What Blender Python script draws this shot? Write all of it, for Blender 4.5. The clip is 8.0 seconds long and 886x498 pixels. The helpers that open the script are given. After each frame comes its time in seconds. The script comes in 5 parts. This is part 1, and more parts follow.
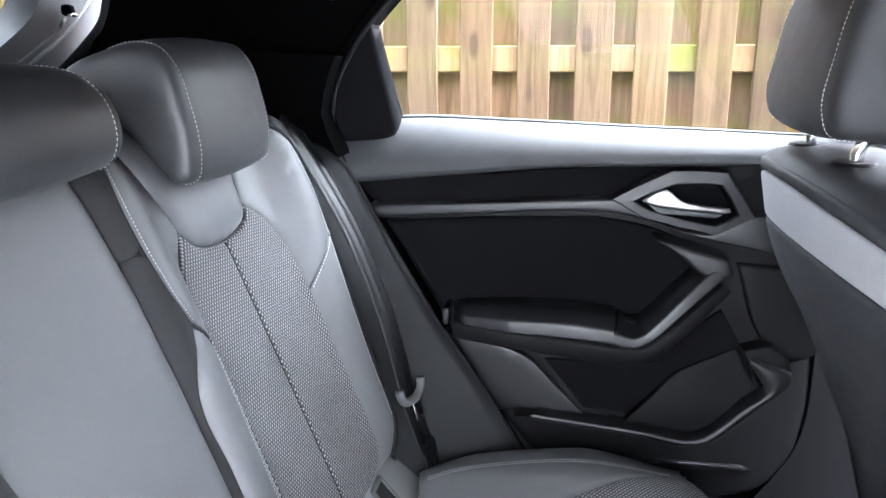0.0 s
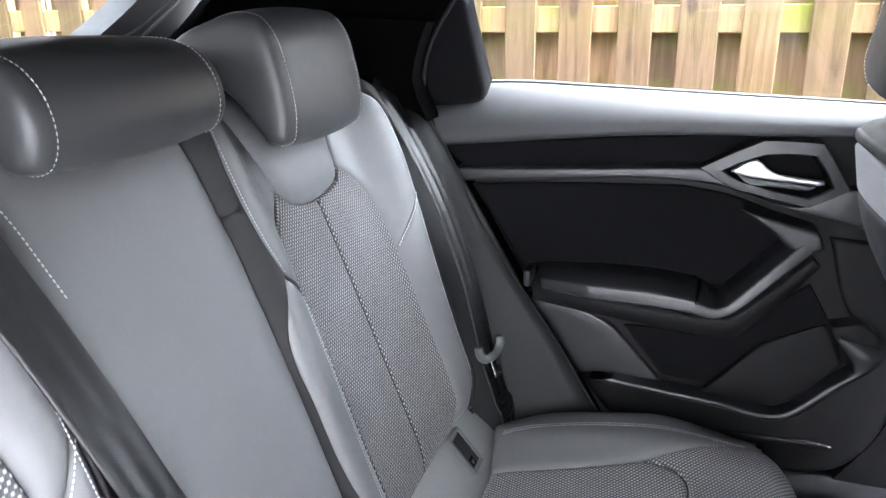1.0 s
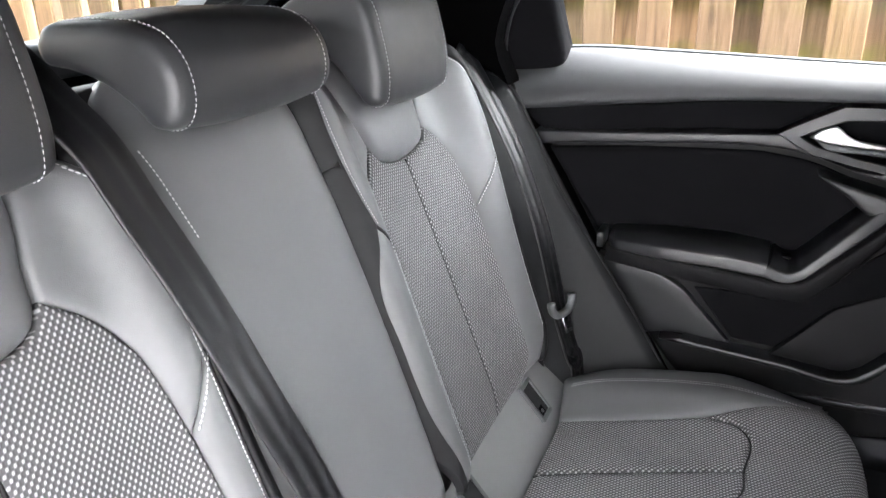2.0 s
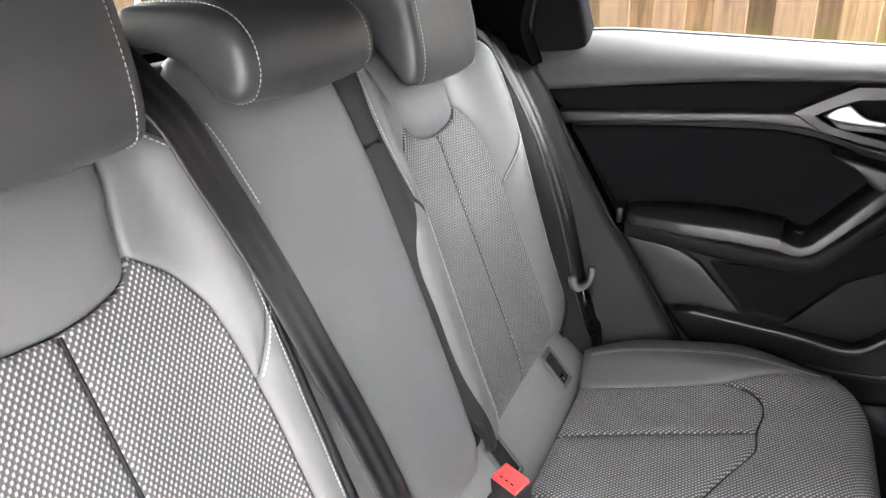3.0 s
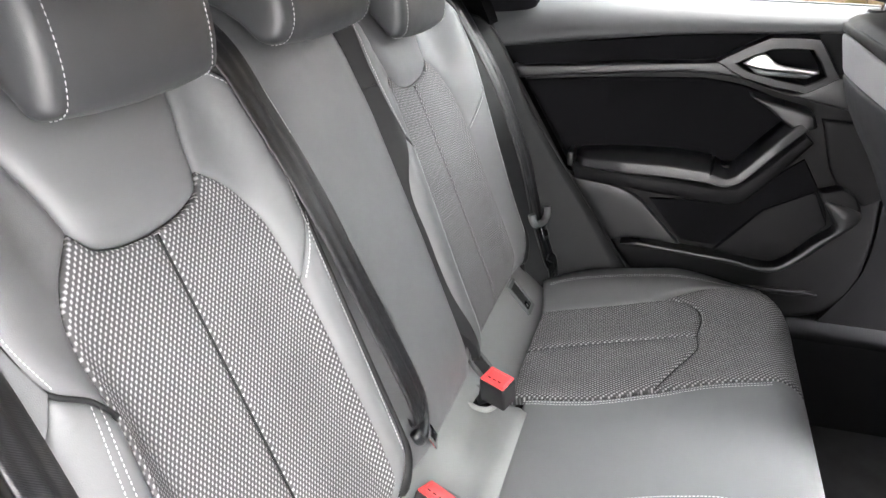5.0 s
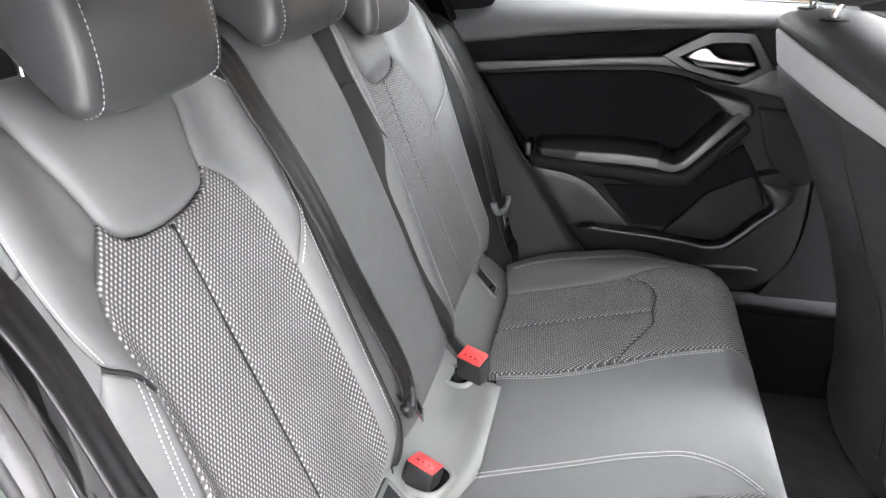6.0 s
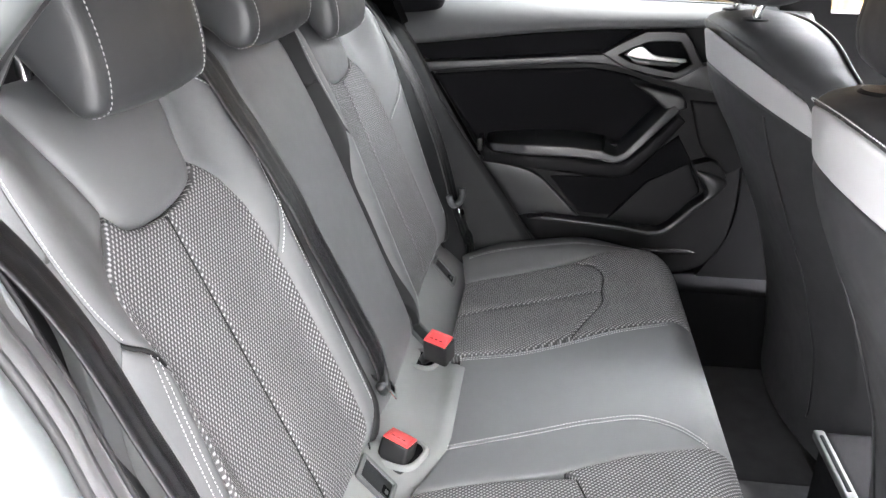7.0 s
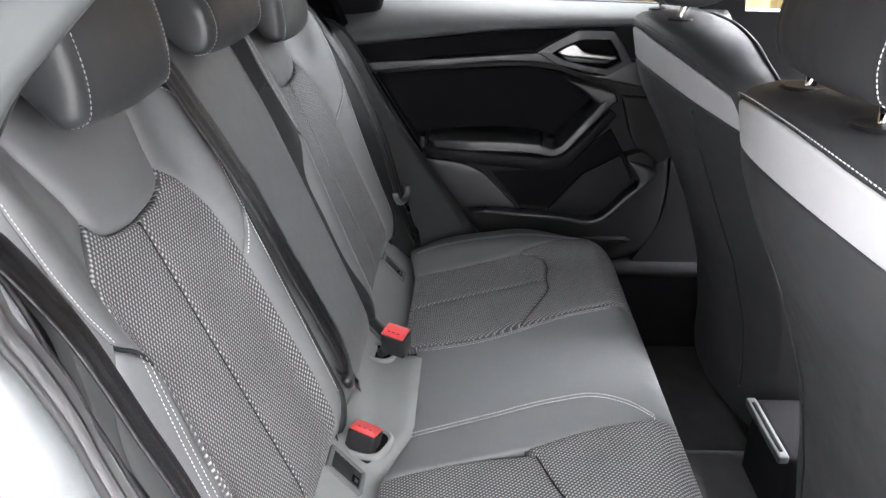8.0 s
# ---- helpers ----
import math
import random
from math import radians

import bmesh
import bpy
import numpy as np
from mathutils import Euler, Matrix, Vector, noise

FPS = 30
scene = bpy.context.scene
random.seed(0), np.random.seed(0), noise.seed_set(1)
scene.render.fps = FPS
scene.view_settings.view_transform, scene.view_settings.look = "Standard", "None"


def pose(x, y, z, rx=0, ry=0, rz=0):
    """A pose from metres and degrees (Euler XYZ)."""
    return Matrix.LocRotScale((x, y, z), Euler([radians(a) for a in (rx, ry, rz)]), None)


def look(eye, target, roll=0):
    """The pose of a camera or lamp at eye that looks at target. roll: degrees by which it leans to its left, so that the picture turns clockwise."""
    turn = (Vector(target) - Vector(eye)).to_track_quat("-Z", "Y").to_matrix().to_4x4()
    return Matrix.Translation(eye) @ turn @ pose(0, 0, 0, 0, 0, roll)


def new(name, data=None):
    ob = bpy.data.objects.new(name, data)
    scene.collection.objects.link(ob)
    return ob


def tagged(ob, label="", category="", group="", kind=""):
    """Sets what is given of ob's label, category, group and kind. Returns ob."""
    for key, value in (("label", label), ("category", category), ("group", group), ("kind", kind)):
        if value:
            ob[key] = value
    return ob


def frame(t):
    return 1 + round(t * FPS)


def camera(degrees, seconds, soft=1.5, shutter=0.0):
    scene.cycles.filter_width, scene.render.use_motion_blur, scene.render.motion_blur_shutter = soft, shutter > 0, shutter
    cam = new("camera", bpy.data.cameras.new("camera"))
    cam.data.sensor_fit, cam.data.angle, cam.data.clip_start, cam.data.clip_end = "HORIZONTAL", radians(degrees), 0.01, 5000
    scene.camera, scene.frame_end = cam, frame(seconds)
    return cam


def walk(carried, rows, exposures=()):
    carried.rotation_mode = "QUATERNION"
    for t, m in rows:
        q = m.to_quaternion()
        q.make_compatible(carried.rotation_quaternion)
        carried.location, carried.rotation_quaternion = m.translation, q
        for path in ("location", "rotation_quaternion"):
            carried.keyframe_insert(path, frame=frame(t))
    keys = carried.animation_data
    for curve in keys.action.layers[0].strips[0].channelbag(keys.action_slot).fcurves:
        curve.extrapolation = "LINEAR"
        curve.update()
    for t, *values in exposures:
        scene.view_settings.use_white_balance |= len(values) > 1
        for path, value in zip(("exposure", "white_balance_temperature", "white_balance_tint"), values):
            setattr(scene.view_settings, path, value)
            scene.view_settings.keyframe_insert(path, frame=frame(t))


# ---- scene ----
cam = camera(62.7, 8.0)
EXPOSURES = [(0.0, 6.92, 5800, 12), (2.0, 6.88, 6350, 12), (3.5, 6.93, 6650, 12), (4.5, 6.88, 6600, 11), (6.5, 6.68, 6450, 11), (7.5, 6.35, 6380, 11), (8.0, 6.06, 6350, 11)]
PATH = [
    (0, (-0.057, -0.479, 1.201), (-0.397, 1.418, 0.665), -0.3),
    (0.5, (-0.043, -0.491, 1.204), (-0.505, 1.367, 0.625), -0.4),
    (1, (-0.028, -0.506, 1.214), (-0.618, 1.295, 0.576), -0.6),
    (1.5, (-0.027, -0.539, 1.22), (-0.716, 1.208, 0.531), -0.8),
    (2, (-0.022, -0.57, 1.224), (-0.775, 1.134, 0.497), -1.0),
    (3.5, (-0.03, -0.679, 1.226), (-0.801, 0.999, 0.456), -1.2),
    (4, (-0.041, -0.723, 1.222), (-0.757, 0.971, 0.436), -1.2),
    (4.5, (-0.046, -0.769, 1.21), (-0.691, 0.945, 0.407), -1.1),
    (6, (-0.083, -0.886, 1.227), (-0.504, 0.885, 0.399), -0.7),
    (6.5, (-0.096, -0.925, 1.234), (-0.447, 0.862, 0.406), -0.7),
    (7, (-0.1, -0.962, 1.239), (-0.37, 0.839, 0.411), -0.6),
    (7.5, (-0.114, -0.989, 1.244), (-0.299, 0.822, 0.415), -0.6),
    (8, (-0.132, -1.007, 1.254), (-0.215, 0.808, 0.417), -0.5),
]
walk(cam, [(t, look(eye, target, roll)) for t, eye, target, roll in PATH], EXPOSURES)

# ---- daylight: an overcast sky ----
world = bpy.data.worlds.new("overcast_sky")
scene.world = world
world.use_nodes = True
wn = world.node_tree
sky = wn.nodes.new("ShaderNodeTexSky")
sky.sky_type = "NISHITA"
sky.sun_disc = False
sky.sun_elevation = radians(56)
sky.sun_rotation = radians(92)
sky.dust_density = 4.0
hsv = wn.nodes.new("ShaderNodeHueSaturation")
hsv.inputs["Saturation"].default_value = 0.12
wn.links.new(sky.outputs["Color"], hsv.inputs["Color"])
wn.links.new(hsv.outputs["Color"], wn.nodes["Background"].inputs["Color"])
wn.nodes["Background"].inputs["Strength"].default_value = 0.15
sun_data = bpy.data.lights.new("sun", "SUN")
sun_data.energy = 0.5
sun_data.angle = radians(40)
sun_data.color = (1.0, 0.97, 0.93)
sun = new("sun", sun_data)
sun.matrix_world = look((1.4, -0.3, 5.4), (0, 0, 0))

from mathutils.geometry import delaunay_2d_cdt


# ---- materials ----
def material(name, color, rough=0.5, metal=0.0, spec=0.5):
    m = bpy.data.materials.new(name)
    m.use_nodes = True
    b = m.node_tree.nodes["Principled BSDF"]
    b.inputs["Base Color"].default_value = (*color, 1)
    b.inputs["Roughness"].default_value = rough
    b.inputs["Metallic"].default_value = metal
    b.inputs["Specular IOR Level"].default_value = spec
    return m


def node(m, kind, **values):
    n = m.node_tree.nodes.new(kind)
    for key, value in values.items():
        n.inputs[key.replace("_", " ")].default_value = value
    return n


def wire(m, a, b):
    m.node_tree.links.new(a, b)


def surface(name, color, rough=0.5, metal=0.0, spec=0.5, grain=900.0, bump=0.12, cells=False, vary=0.12, big=9.0, rough_vary=0.08):
    """A material with fine relief, large soft variation of colour and of roughness."""
    m = material(name, color, rough, metal, spec)
    b = m.node_tree.nodes["Principled BSDF"]
    co = m.node_tree.nodes.new("ShaderNodeTexCoord")
    large = node(m, "ShaderNodeTexNoise", Scale=big, Detail=4.0)
    wire(m, co.outputs["Object"], large.inputs["Vector"])
    ramp = m.node_tree.nodes.new("ShaderNodeMapRange")
    ramp.inputs["To Min"].default_value = 1 - vary
    ramp.inputs["To Max"].default_value = 1 + vary
    wire(m, large.outputs["Fac"], ramp.inputs["Value"])
    mul = m.node_tree.nodes.new("ShaderNodeMix")
    mul.data_type, mul.blend_type = "RGBA", "MULTIPLY"
    mul.inputs["Factor"].default_value = 1
    mul.inputs[6].default_value = (*color, 1)
    wire(m, ramp.outputs["Result"], mul.inputs[7])
    wire(m, mul.outputs[2], b.inputs["Base Color"])
    rr = m.node_tree.nodes.new("ShaderNodeMapRange")
    rr.inputs["To Min"].default_value = rough - rough_vary
    rr.inputs["To Max"].default_value = rough + rough_vary
    mid = node(m, "ShaderNodeTexNoise", Scale=big * 6, Detail=3.0)
    wire(m, co.outputs["Object"], mid.inputs["Vector"])
    wire(m, mid.outputs["Fac"], rr.inputs["Value"])
    wire(m, rr.outputs["Result"], b.inputs["Roughness"])
    if cells:
        fine = node(m, "ShaderNodeTexVoronoi", Scale=grain)
        out = fine.outputs["Distance"]
    else:
        fine = node(m, "ShaderNodeTexNoise", Scale=grain, Detail=2.0)
        out = fine.outputs["Fac"]
    wire(m, co.outputs["Object"], fine.inputs["Vector"])
    bm_ = node(m, "ShaderNodeBump", Strength=bump, Distance=0.001)
    wire(m, out, bm_.inputs["Height"])
    wire(m, bm_.outputs["Normal"], b.inputs["Normal"])
    return m


def weave_material(name, dark, light, length, across):
    """Woven upholstery: staggered pale threads on a dark ground, in metres of the cloth."""
    m = material(name, dark, 0.75, 0, 0.25)
    b = m.node_tree.nodes["Principled BSDF"]
    uv = m.node_tree.nodes.new("ShaderNodeUVMap")
    wob = node(m, "ShaderNodeTexNoise", Scale=160.0, Detail=1.0)
    wire(m, uv.outputs["UV"], wob.inputs["Vector"])
    off = m.node_tree.nodes.new("ShaderNodeVectorMath")
    off.operation = "MULTIPLY_ADD"
    off.inputs[1].default_value = (0.0003, 0.0003, 0)
    wire(m, wob.outputs["Color"], off.inputs[0])
    turn = m.node_tree.nodes.new("ShaderNodeMapping")
    turn.inputs["Rotation"].default_value = (0, 0, radians(97))
    wire(m, uv.outputs["UV"], turn.inputs["Vector"])
    wire(m, turn.outputs["Vector"], off.inputs[2])
    sep = m.node_tree.nodes.new("ShaderNodeSeparateXYZ")
    wire(m, off.outputs[0], sep.inputs[0])

    def calc(op, a, b=None, second=0.0):
        n = m.node_tree.nodes.new("ShaderNodeMath")
        n.operation = op
        wire(m, a, n.inputs[0])
        n.inputs[1].default_value = second
        if b is not None:
            wire(m, b, n.inputs[1])
        return n.outputs[0]

    ax = calc("MULTIPLY", sep.outputs["X"], None, 2 * math.pi / length)
    ay = calc("MULTIPLY", sep.outputs["Y"], None, 2 * math.pi / across)
    slant = calc("COSINE", calc("ADD", ax, ay))
    other = calc("COSINE", calc("SUBTRACT", ax, ay))
    dots = calc("ADD", calc("MULTIPLY", slant, None, 0.58), calc("MULTIPLY", other, None, 0.42))
    dot = m.node_tree.nodes.new("ShaderNodeMapRange")
    dot.interpolation_type = "SMOOTHSTEP"
    dot.inputs["From Min"].default_value, dot.inputs["From Max"].default_value = -0.05, 0.95
    wire(m, dots, dot.inputs["Value"])
    mixc = m.node_tree.nodes.new("ShaderNodeMix")
    mixc.data_type = "RGBA"
    mixc.inputs[6].default_value = (*dark, 1)
    mixc.inputs[7].default_value = (*light, 1)
    wire(m, dot.outputs["Result"], mixc.inputs["Factor"])
    fuzz = node(m, "ShaderNodeTexNoise", Scale=14.0, Detail=5.0)
    wire(m, uv.outputs["UV"], fuzz.inputs["Vector"])
    mr = m.node_tree.nodes.new("ShaderNodeMapRange")
    mr.inputs["To Min"].default_value, mr.inputs["To Max"].default_value = 0.8, 1.2
    wire(m, fuzz.outputs["Fac"], mr.inputs["Value"])
    mul = m.node_tree.nodes.new("ShaderNodeMix")
    mul.data_type, mul.blend_type = "RGBA", "MULTIPLY"
    mul.inputs["Factor"].default_value = 1
    wire(m, mixc.outputs[2], mul.inputs[6])
    wire(m, mr.outputs["Result"], mul.inputs[7])
    wire(m, mul.outputs[2], b.inputs["Base Color"])
    bu = node(m, "ShaderNodeBump", Strength=0.4, Distance=0.0010)
    wire(m, dots, bu.inputs["Height"])
    wire(m, bu.outputs["Normal"], b.inputs["Normal"])
    return m


LEATHER = surface("dark_grey_leather", (0.100, 0.102, 0.105), 0.48, 0, 0.5, grain=1100, bump=0.10, cells=True, vary=0.08, big=7)
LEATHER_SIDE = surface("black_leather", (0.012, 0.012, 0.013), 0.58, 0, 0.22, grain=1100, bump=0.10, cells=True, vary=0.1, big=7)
CLOTH = weave_material("woven_cloth", (0.058, 0.057, 0.059), (0.34, 0.335, 0.34), 0.0082, 0.0057)
DOOR = surface("dark_grained_door_plastic", (0.0062, 0.0062, 0.0070), 0.54, 0, 0.2, grain=1600, bump=0.18, cells=True, vary=0.15)
# Darker copy of the seat leather: roof shade on the headrests as colour.
HEAD_LEATHER = surface("roof_shade_headrest_leather", (0.031, 0.032, 0.034), 0.46, 0, 0.55, grain=1100, bump=0.10, cells=True, vary=0.08, big=7)
FRONT_LEATHER = surface("charcoal_leather", (0.025, 0.0255, 0.0275), 0.58, 0, 0.4, grain=1100, bump=0.10, cells=True, vary=0.1, big=7)
THREAD = surface("pale_thread", (0.50, 0.50, 0.50), 0.6, 0, 0.3, grain=3000, bump=0.3)
PLASTIC = surface("black_grained_plastic", (0.0050, 0.0050, 0.0058), 0.55, 0, 0.15, grain=1600, bump=0.18, cells=True, vary=0.15)
SOFT = surface("soft_touch_black", (0.014, 0.0145, 0.016), 0.36, 0, 0.55, grain=1600, bump=0.12, cells=True, vary=0.1)
INSERT = surface("black_cloth_insert", (0.0062, 0.0062, 0.0070), 0.92, 0, 0.05, grain=1400, bump=0.3, vary=0.15)
RAIL = surface("satin_grey_trim", (0.036, 0.038, 0.040), 0.58, 0, 0.5, grain=1500, bump=0.06, cells=True, vary=0.06)
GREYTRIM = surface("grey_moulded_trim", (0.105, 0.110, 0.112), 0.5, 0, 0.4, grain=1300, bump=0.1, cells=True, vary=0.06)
CARPET = surface("black_carpet", (0.052, 0.052, 0.055), 0.95, 0, 0.1, grain=500, bump=0.9, vary=0.3, big=20)
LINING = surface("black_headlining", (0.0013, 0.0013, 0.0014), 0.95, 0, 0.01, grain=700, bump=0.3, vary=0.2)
RUBBER = surface("black_rubber_seal", (0.012, 0.012, 0.013), 0.55, 0, 0.4, grain=300, bump=0.1)
CHROME = surface("polished_steel", (0.72, 0.72, 0.73), 0.16, 1.0, 0.5, grain=400, bump=0.02, vary=0.04, rough_vary=0.05)
ALU = surface("satin_aluminium", (0.62, 0.61, 0.60), 0.48, 1.0, 0.5, grain=900, bump=0.03, vary=0.03)
RED = surface("red_plastic", (0.62, 0.055, 0.06), 0.35, 0, 0.5, grain=700, bump=0.03, vary=0.06)
BANDMAT = surface("light_grey_seat_band", (0.30, 0.30, 0.308), 0.55, 0, 0.4, grain=1000, bump=0.1, cells=True, vary=0.06)
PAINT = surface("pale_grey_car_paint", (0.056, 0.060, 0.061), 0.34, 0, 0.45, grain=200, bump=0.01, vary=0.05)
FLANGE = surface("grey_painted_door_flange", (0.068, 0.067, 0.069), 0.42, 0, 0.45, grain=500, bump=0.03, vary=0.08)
# Seat leather darkened for the wing: shade beside the door, put in colour.
WINGMAT = surface("shade_toned_wing_leather", (0.015, 0.016, 0.017), 0.5, 0, 0.26, grain=1100, bump=0.10, cells=True, vary=0.08, big=7)
# Lighter copy of the seat leather: light on the upward-facing tray, as colour.
TRAYMAT = surface("light_lifted_tray_leather", (0.20, 0.205, 0.205), 0.5, 0, 0.42, grain=1100, bump=0.08, cells=True, vary=0.06)


def webbing_material():
    m = material("black_belt_webbing", (0.006, 0.006, 0.007), 0.31, 0, 0.5)
    b = m.node_tree.nodes["Principled BSDF"]
    uv = m.node_tree.nodes.new("ShaderNodeUVMap")
    w = node(m, "ShaderNodeTexWave", Scale=420.0, Distortion=0.4)
    w.bands_direction = "Y"
    wire(m, uv.outputs["UV"], w.inputs["Vector"])
    w2 = node(m, "ShaderNodeTexWave", Scale=300.0, Distortion=0.2)
    w2.bands_direction = "DIAGONAL"
    wire(m, uv.outputs["UV"], w2.inputs["Vector"])
    ad = m.node_tree.nodes.new("ShaderNodeMath")
    wire(m, w.outputs["Fac"], ad.inputs[0])
    wire(m, w2.outputs["Fac"], ad.inputs[1])
    bu = node(m, "ShaderNodeBump", Strength=0.25, Distance=0.0006)
    wire(m, ad.outputs[0], bu.inputs["Height"])
    wire(m, bu.outputs["Normal"], b.inputs["Normal"])
    return m


WEBBING = webbing_material()


def wood_material(name, tint, moss_most):
    m = material(name, (0.5, 0.38, 0.26), 0.85, 0, 0.2)
    b = m.node_tree.nodes["Principled BSDF"]
    co = m.node_tree.nodes.new("ShaderNodeTexCoord")
    info = m.node_tree.nodes.new("ShaderNodeObjectInfo")
    mp = m.node_tree.nodes.new("ShaderNodeMapping")
    mp.inputs["Scale"].default_value = (26, 26, 1.6)
    shift = m.node_tree.nodes.new("ShaderNodeVectorMath")
    shift.operation = "MULTIPLY_ADD"
    shift.inputs[1].default_value = (9, 5, 13)
    wire(m, info.outputs["Random"], shift.inputs[0])
    wire(m, co.outputs["Object"], shift.inputs[2])
    wire(m, shift.outputs[0], mp.inputs["Vector"])
    gr = node(m, "ShaderNodeTexNoise", Scale=1.5, Detail=6.0, Distortion=1.2)
    wire(m, mp.outputs["Vector"], gr.inputs["Vector"])
    ramp = m.node_tree.nodes.new("ShaderNodeValToRGB")
    e = ramp.color_ramp.elements
    e[0].position, e[0].color = 0.25, (0.064 * tint, 0.046 * tint, 0.029 * tint, 1)
    e[1].position, e[1].color = 0.75, (0.140 * tint, 0.104 * tint, 0.067 * tint, 1)
    mid = e.new(0.5)
    mid.color = (0.105 * tint, 0.077 * tint, 0.049 * tint, 1)
    wire(m, gr.outputs["Fac"], ramp.inputs["Fac"])
    tone = m.node_tree.nodes.new("ShaderNodeValToRGB")
    e = tone.color_ramp.elements
    e[0].color = (0.58, 0.52, 0.50, 1)
    e[1].color = (1.30, 1.16, 0.92, 1)
    for at, col in ((0.25, (1.25, 1.05, 0.98, 1)), (0.5, (0.86, 0.84, 0.80, 1)), (0.75, (1.42, 1.18, 1.05, 1))):
        e.new(at).color = col
    wire(m, info.outputs["Random"], tone.inputs["Fac"])
    mul = m.node_tree.nodes.new("ShaderNodeMix")
    mul.data_type, mul.blend_type = "RGBA", "MULTIPLY"
    mul.inputs["Factor"].default_value = 1
    wire(m, ramp.outputs["Color"], mul.inputs[6])
    wire(m, tone.outputs["Color"], mul.inputs[7])
    moss = node(m, "ShaderNodeTexNoise", Scale=5.0, Detail=5.0)
    wire(m, co.outputs["Object"], moss.inputs["Vector"])
    mr = m.node_tree.nodes.new("ShaderNodeMapRange")
    mr.inputs["From Min"].default_value, mr.inputs["From Max"].default_value = 0.52, 0.7
    mr.inputs["To Max"].default_value = moss_most
    sep = m.node_tree.nodes.new("ShaderNodeSeparateXYZ")
    wire(m, co.outputs["Object"], sep.inputs[0])
    band = m.node_tree.nodes.new("ShaderNodeMapRange")
    band.interpolation_type = "SMOOTHSTEP"
    for key, value in (("From Min", 0.50), ("From Max", 0.30), ("To Min", 0.0), ("To Max", 0.16)):
        band.inputs[key].default_value = value
    wire(m, sep.outputs["Z"], band.inputs["Value"])
    more = m.node_tree.nodes.new("ShaderNodeMath")
    wire(m, moss.outputs["Fac"], more.inputs[0])
    wire(m, band.outputs["Result"], more.inputs[1])
    low = m.node_tree.nodes.new("ShaderNodeMapRange")
    for key, value in (("From Min", 0.05), ("From Max", 0.20), ("To Min", 0.16), ("To Max", 0.0)):
        low.inputs[key].default_value = value
    wire(m, sep.outputs["Z"], low.inputs["Value"])
    less = m.node_tree.nodes.new("ShaderNodeMath")
    less.operation = "SUBTRACT"
    wire(m, more.outputs[0], less.inputs[0])
    wire(m, low.outputs["Result"], less.inputs[1])
    wire(m, less.outputs[0], mr.inputs["Value"])
    mix = m.node_tree.nodes.new("ShaderNodeMix")
    mix.data_type = "RGBA"
    mix.inputs[7].default_value = (0.165, 0.185, 0.028, 1)
    wire(m, mr.outputs["Result"], mix.inputs["Factor"])
    wire(m, mul.outputs[2], mix.inputs[6])
    kmap = m.node_tree.nodes.new("ShaderNodeMapping")
    kmap.inputs["Scale"].default_value = (9, 9, 3.2)
    wire(m, shift.outputs[0], kmap.inputs["Vector"])
    knot = node(m, "ShaderNodeTexVoronoi", Scale=0.8)
    wire(m, kmap.outputs["Vector"], knot.inputs["Vector"])
    kr = m.node_tree.nodes.new("ShaderNodeMapRange")
    for key, value in (("From Min", 0.10), ("From Max", 0.17), ("To Min", 0.7), ("To Max", 0.0)):
        kr.inputs[key].default_value = value
    wire(m, knot.outputs["Distance"], kr.inputs["Value"])
    kmix = m.node_tree.nodes.new("ShaderNodeMix")
    kmix.data_type = "RGBA"
    kmix.inputs[7].default_value = (0.035, 0.022, 0.014, 1)
    wire(m, kr.outputs["Result"], kmix.inputs["Factor"])
    wire(m, mix.outputs[2], kmix.inputs[6])
    wire(m, kmix.outputs[2], b.inputs["Base Color"])
    bu = node(m, "ShaderNodeBump", Strength=0.4, Distance=0.004)
    wire(m, gr.outputs["Fac"], bu.inputs["Height"])
    wire(m, bu.outputs["Normal"], b.inputs["Normal"])
    return m


WOOD = wood_material("weathered_fence_wood", 1.0, 0.12)
# Mossy wood; the doubled tint offsets the shade on the recessed boards.
WOOD_BACK = wood_material("mossy_lifted_fence_wood", 2.0, 0.85)


def glass_material():
    m = bpy.data.materials.new("window_glass")
    m.use_nodes = True
    t = m.node_tree
    t.nodes.remove(t.nodes["Principled BSDF"])
    clear = t.nodes.new("ShaderNodeBsdfTransparent")
    clear.inputs["Color"].default_value = (0.25, 0.26, 0.255, 1)
    gloss = t.nodes.new("ShaderNodeBsdfGlossy")
    gloss.inputs["Roughness"].default_value = 0.02
    fr = t.nodes.new("ShaderNodeFresnel")
    fr.inputs["IOR"].default_value = 1.3
    mx = t.nodes.new("ShaderNodeMixShader")
    t.links.new(fr.outputs[0], mx.inputs[0])
    t.links.new(clear.outputs[0], mx.inputs[1])
    t.links.new(gloss.outputs[0], mx.inputs[2])
    t.links.new(mx.outputs[0], t.nodes["Material Output"].inputs["Surface"])
    return m


GLASS = glass_material()


# ---- mesh helpers ----
def thing(name, label, category, group="", kind="", at=(0, 0, 0)):
    ob = new(name)
    ob.empty_display_size = 0.05
    ob.location = at
    bpy.context.view_layer.update()
    return tagged(ob, label, category, group, kind)


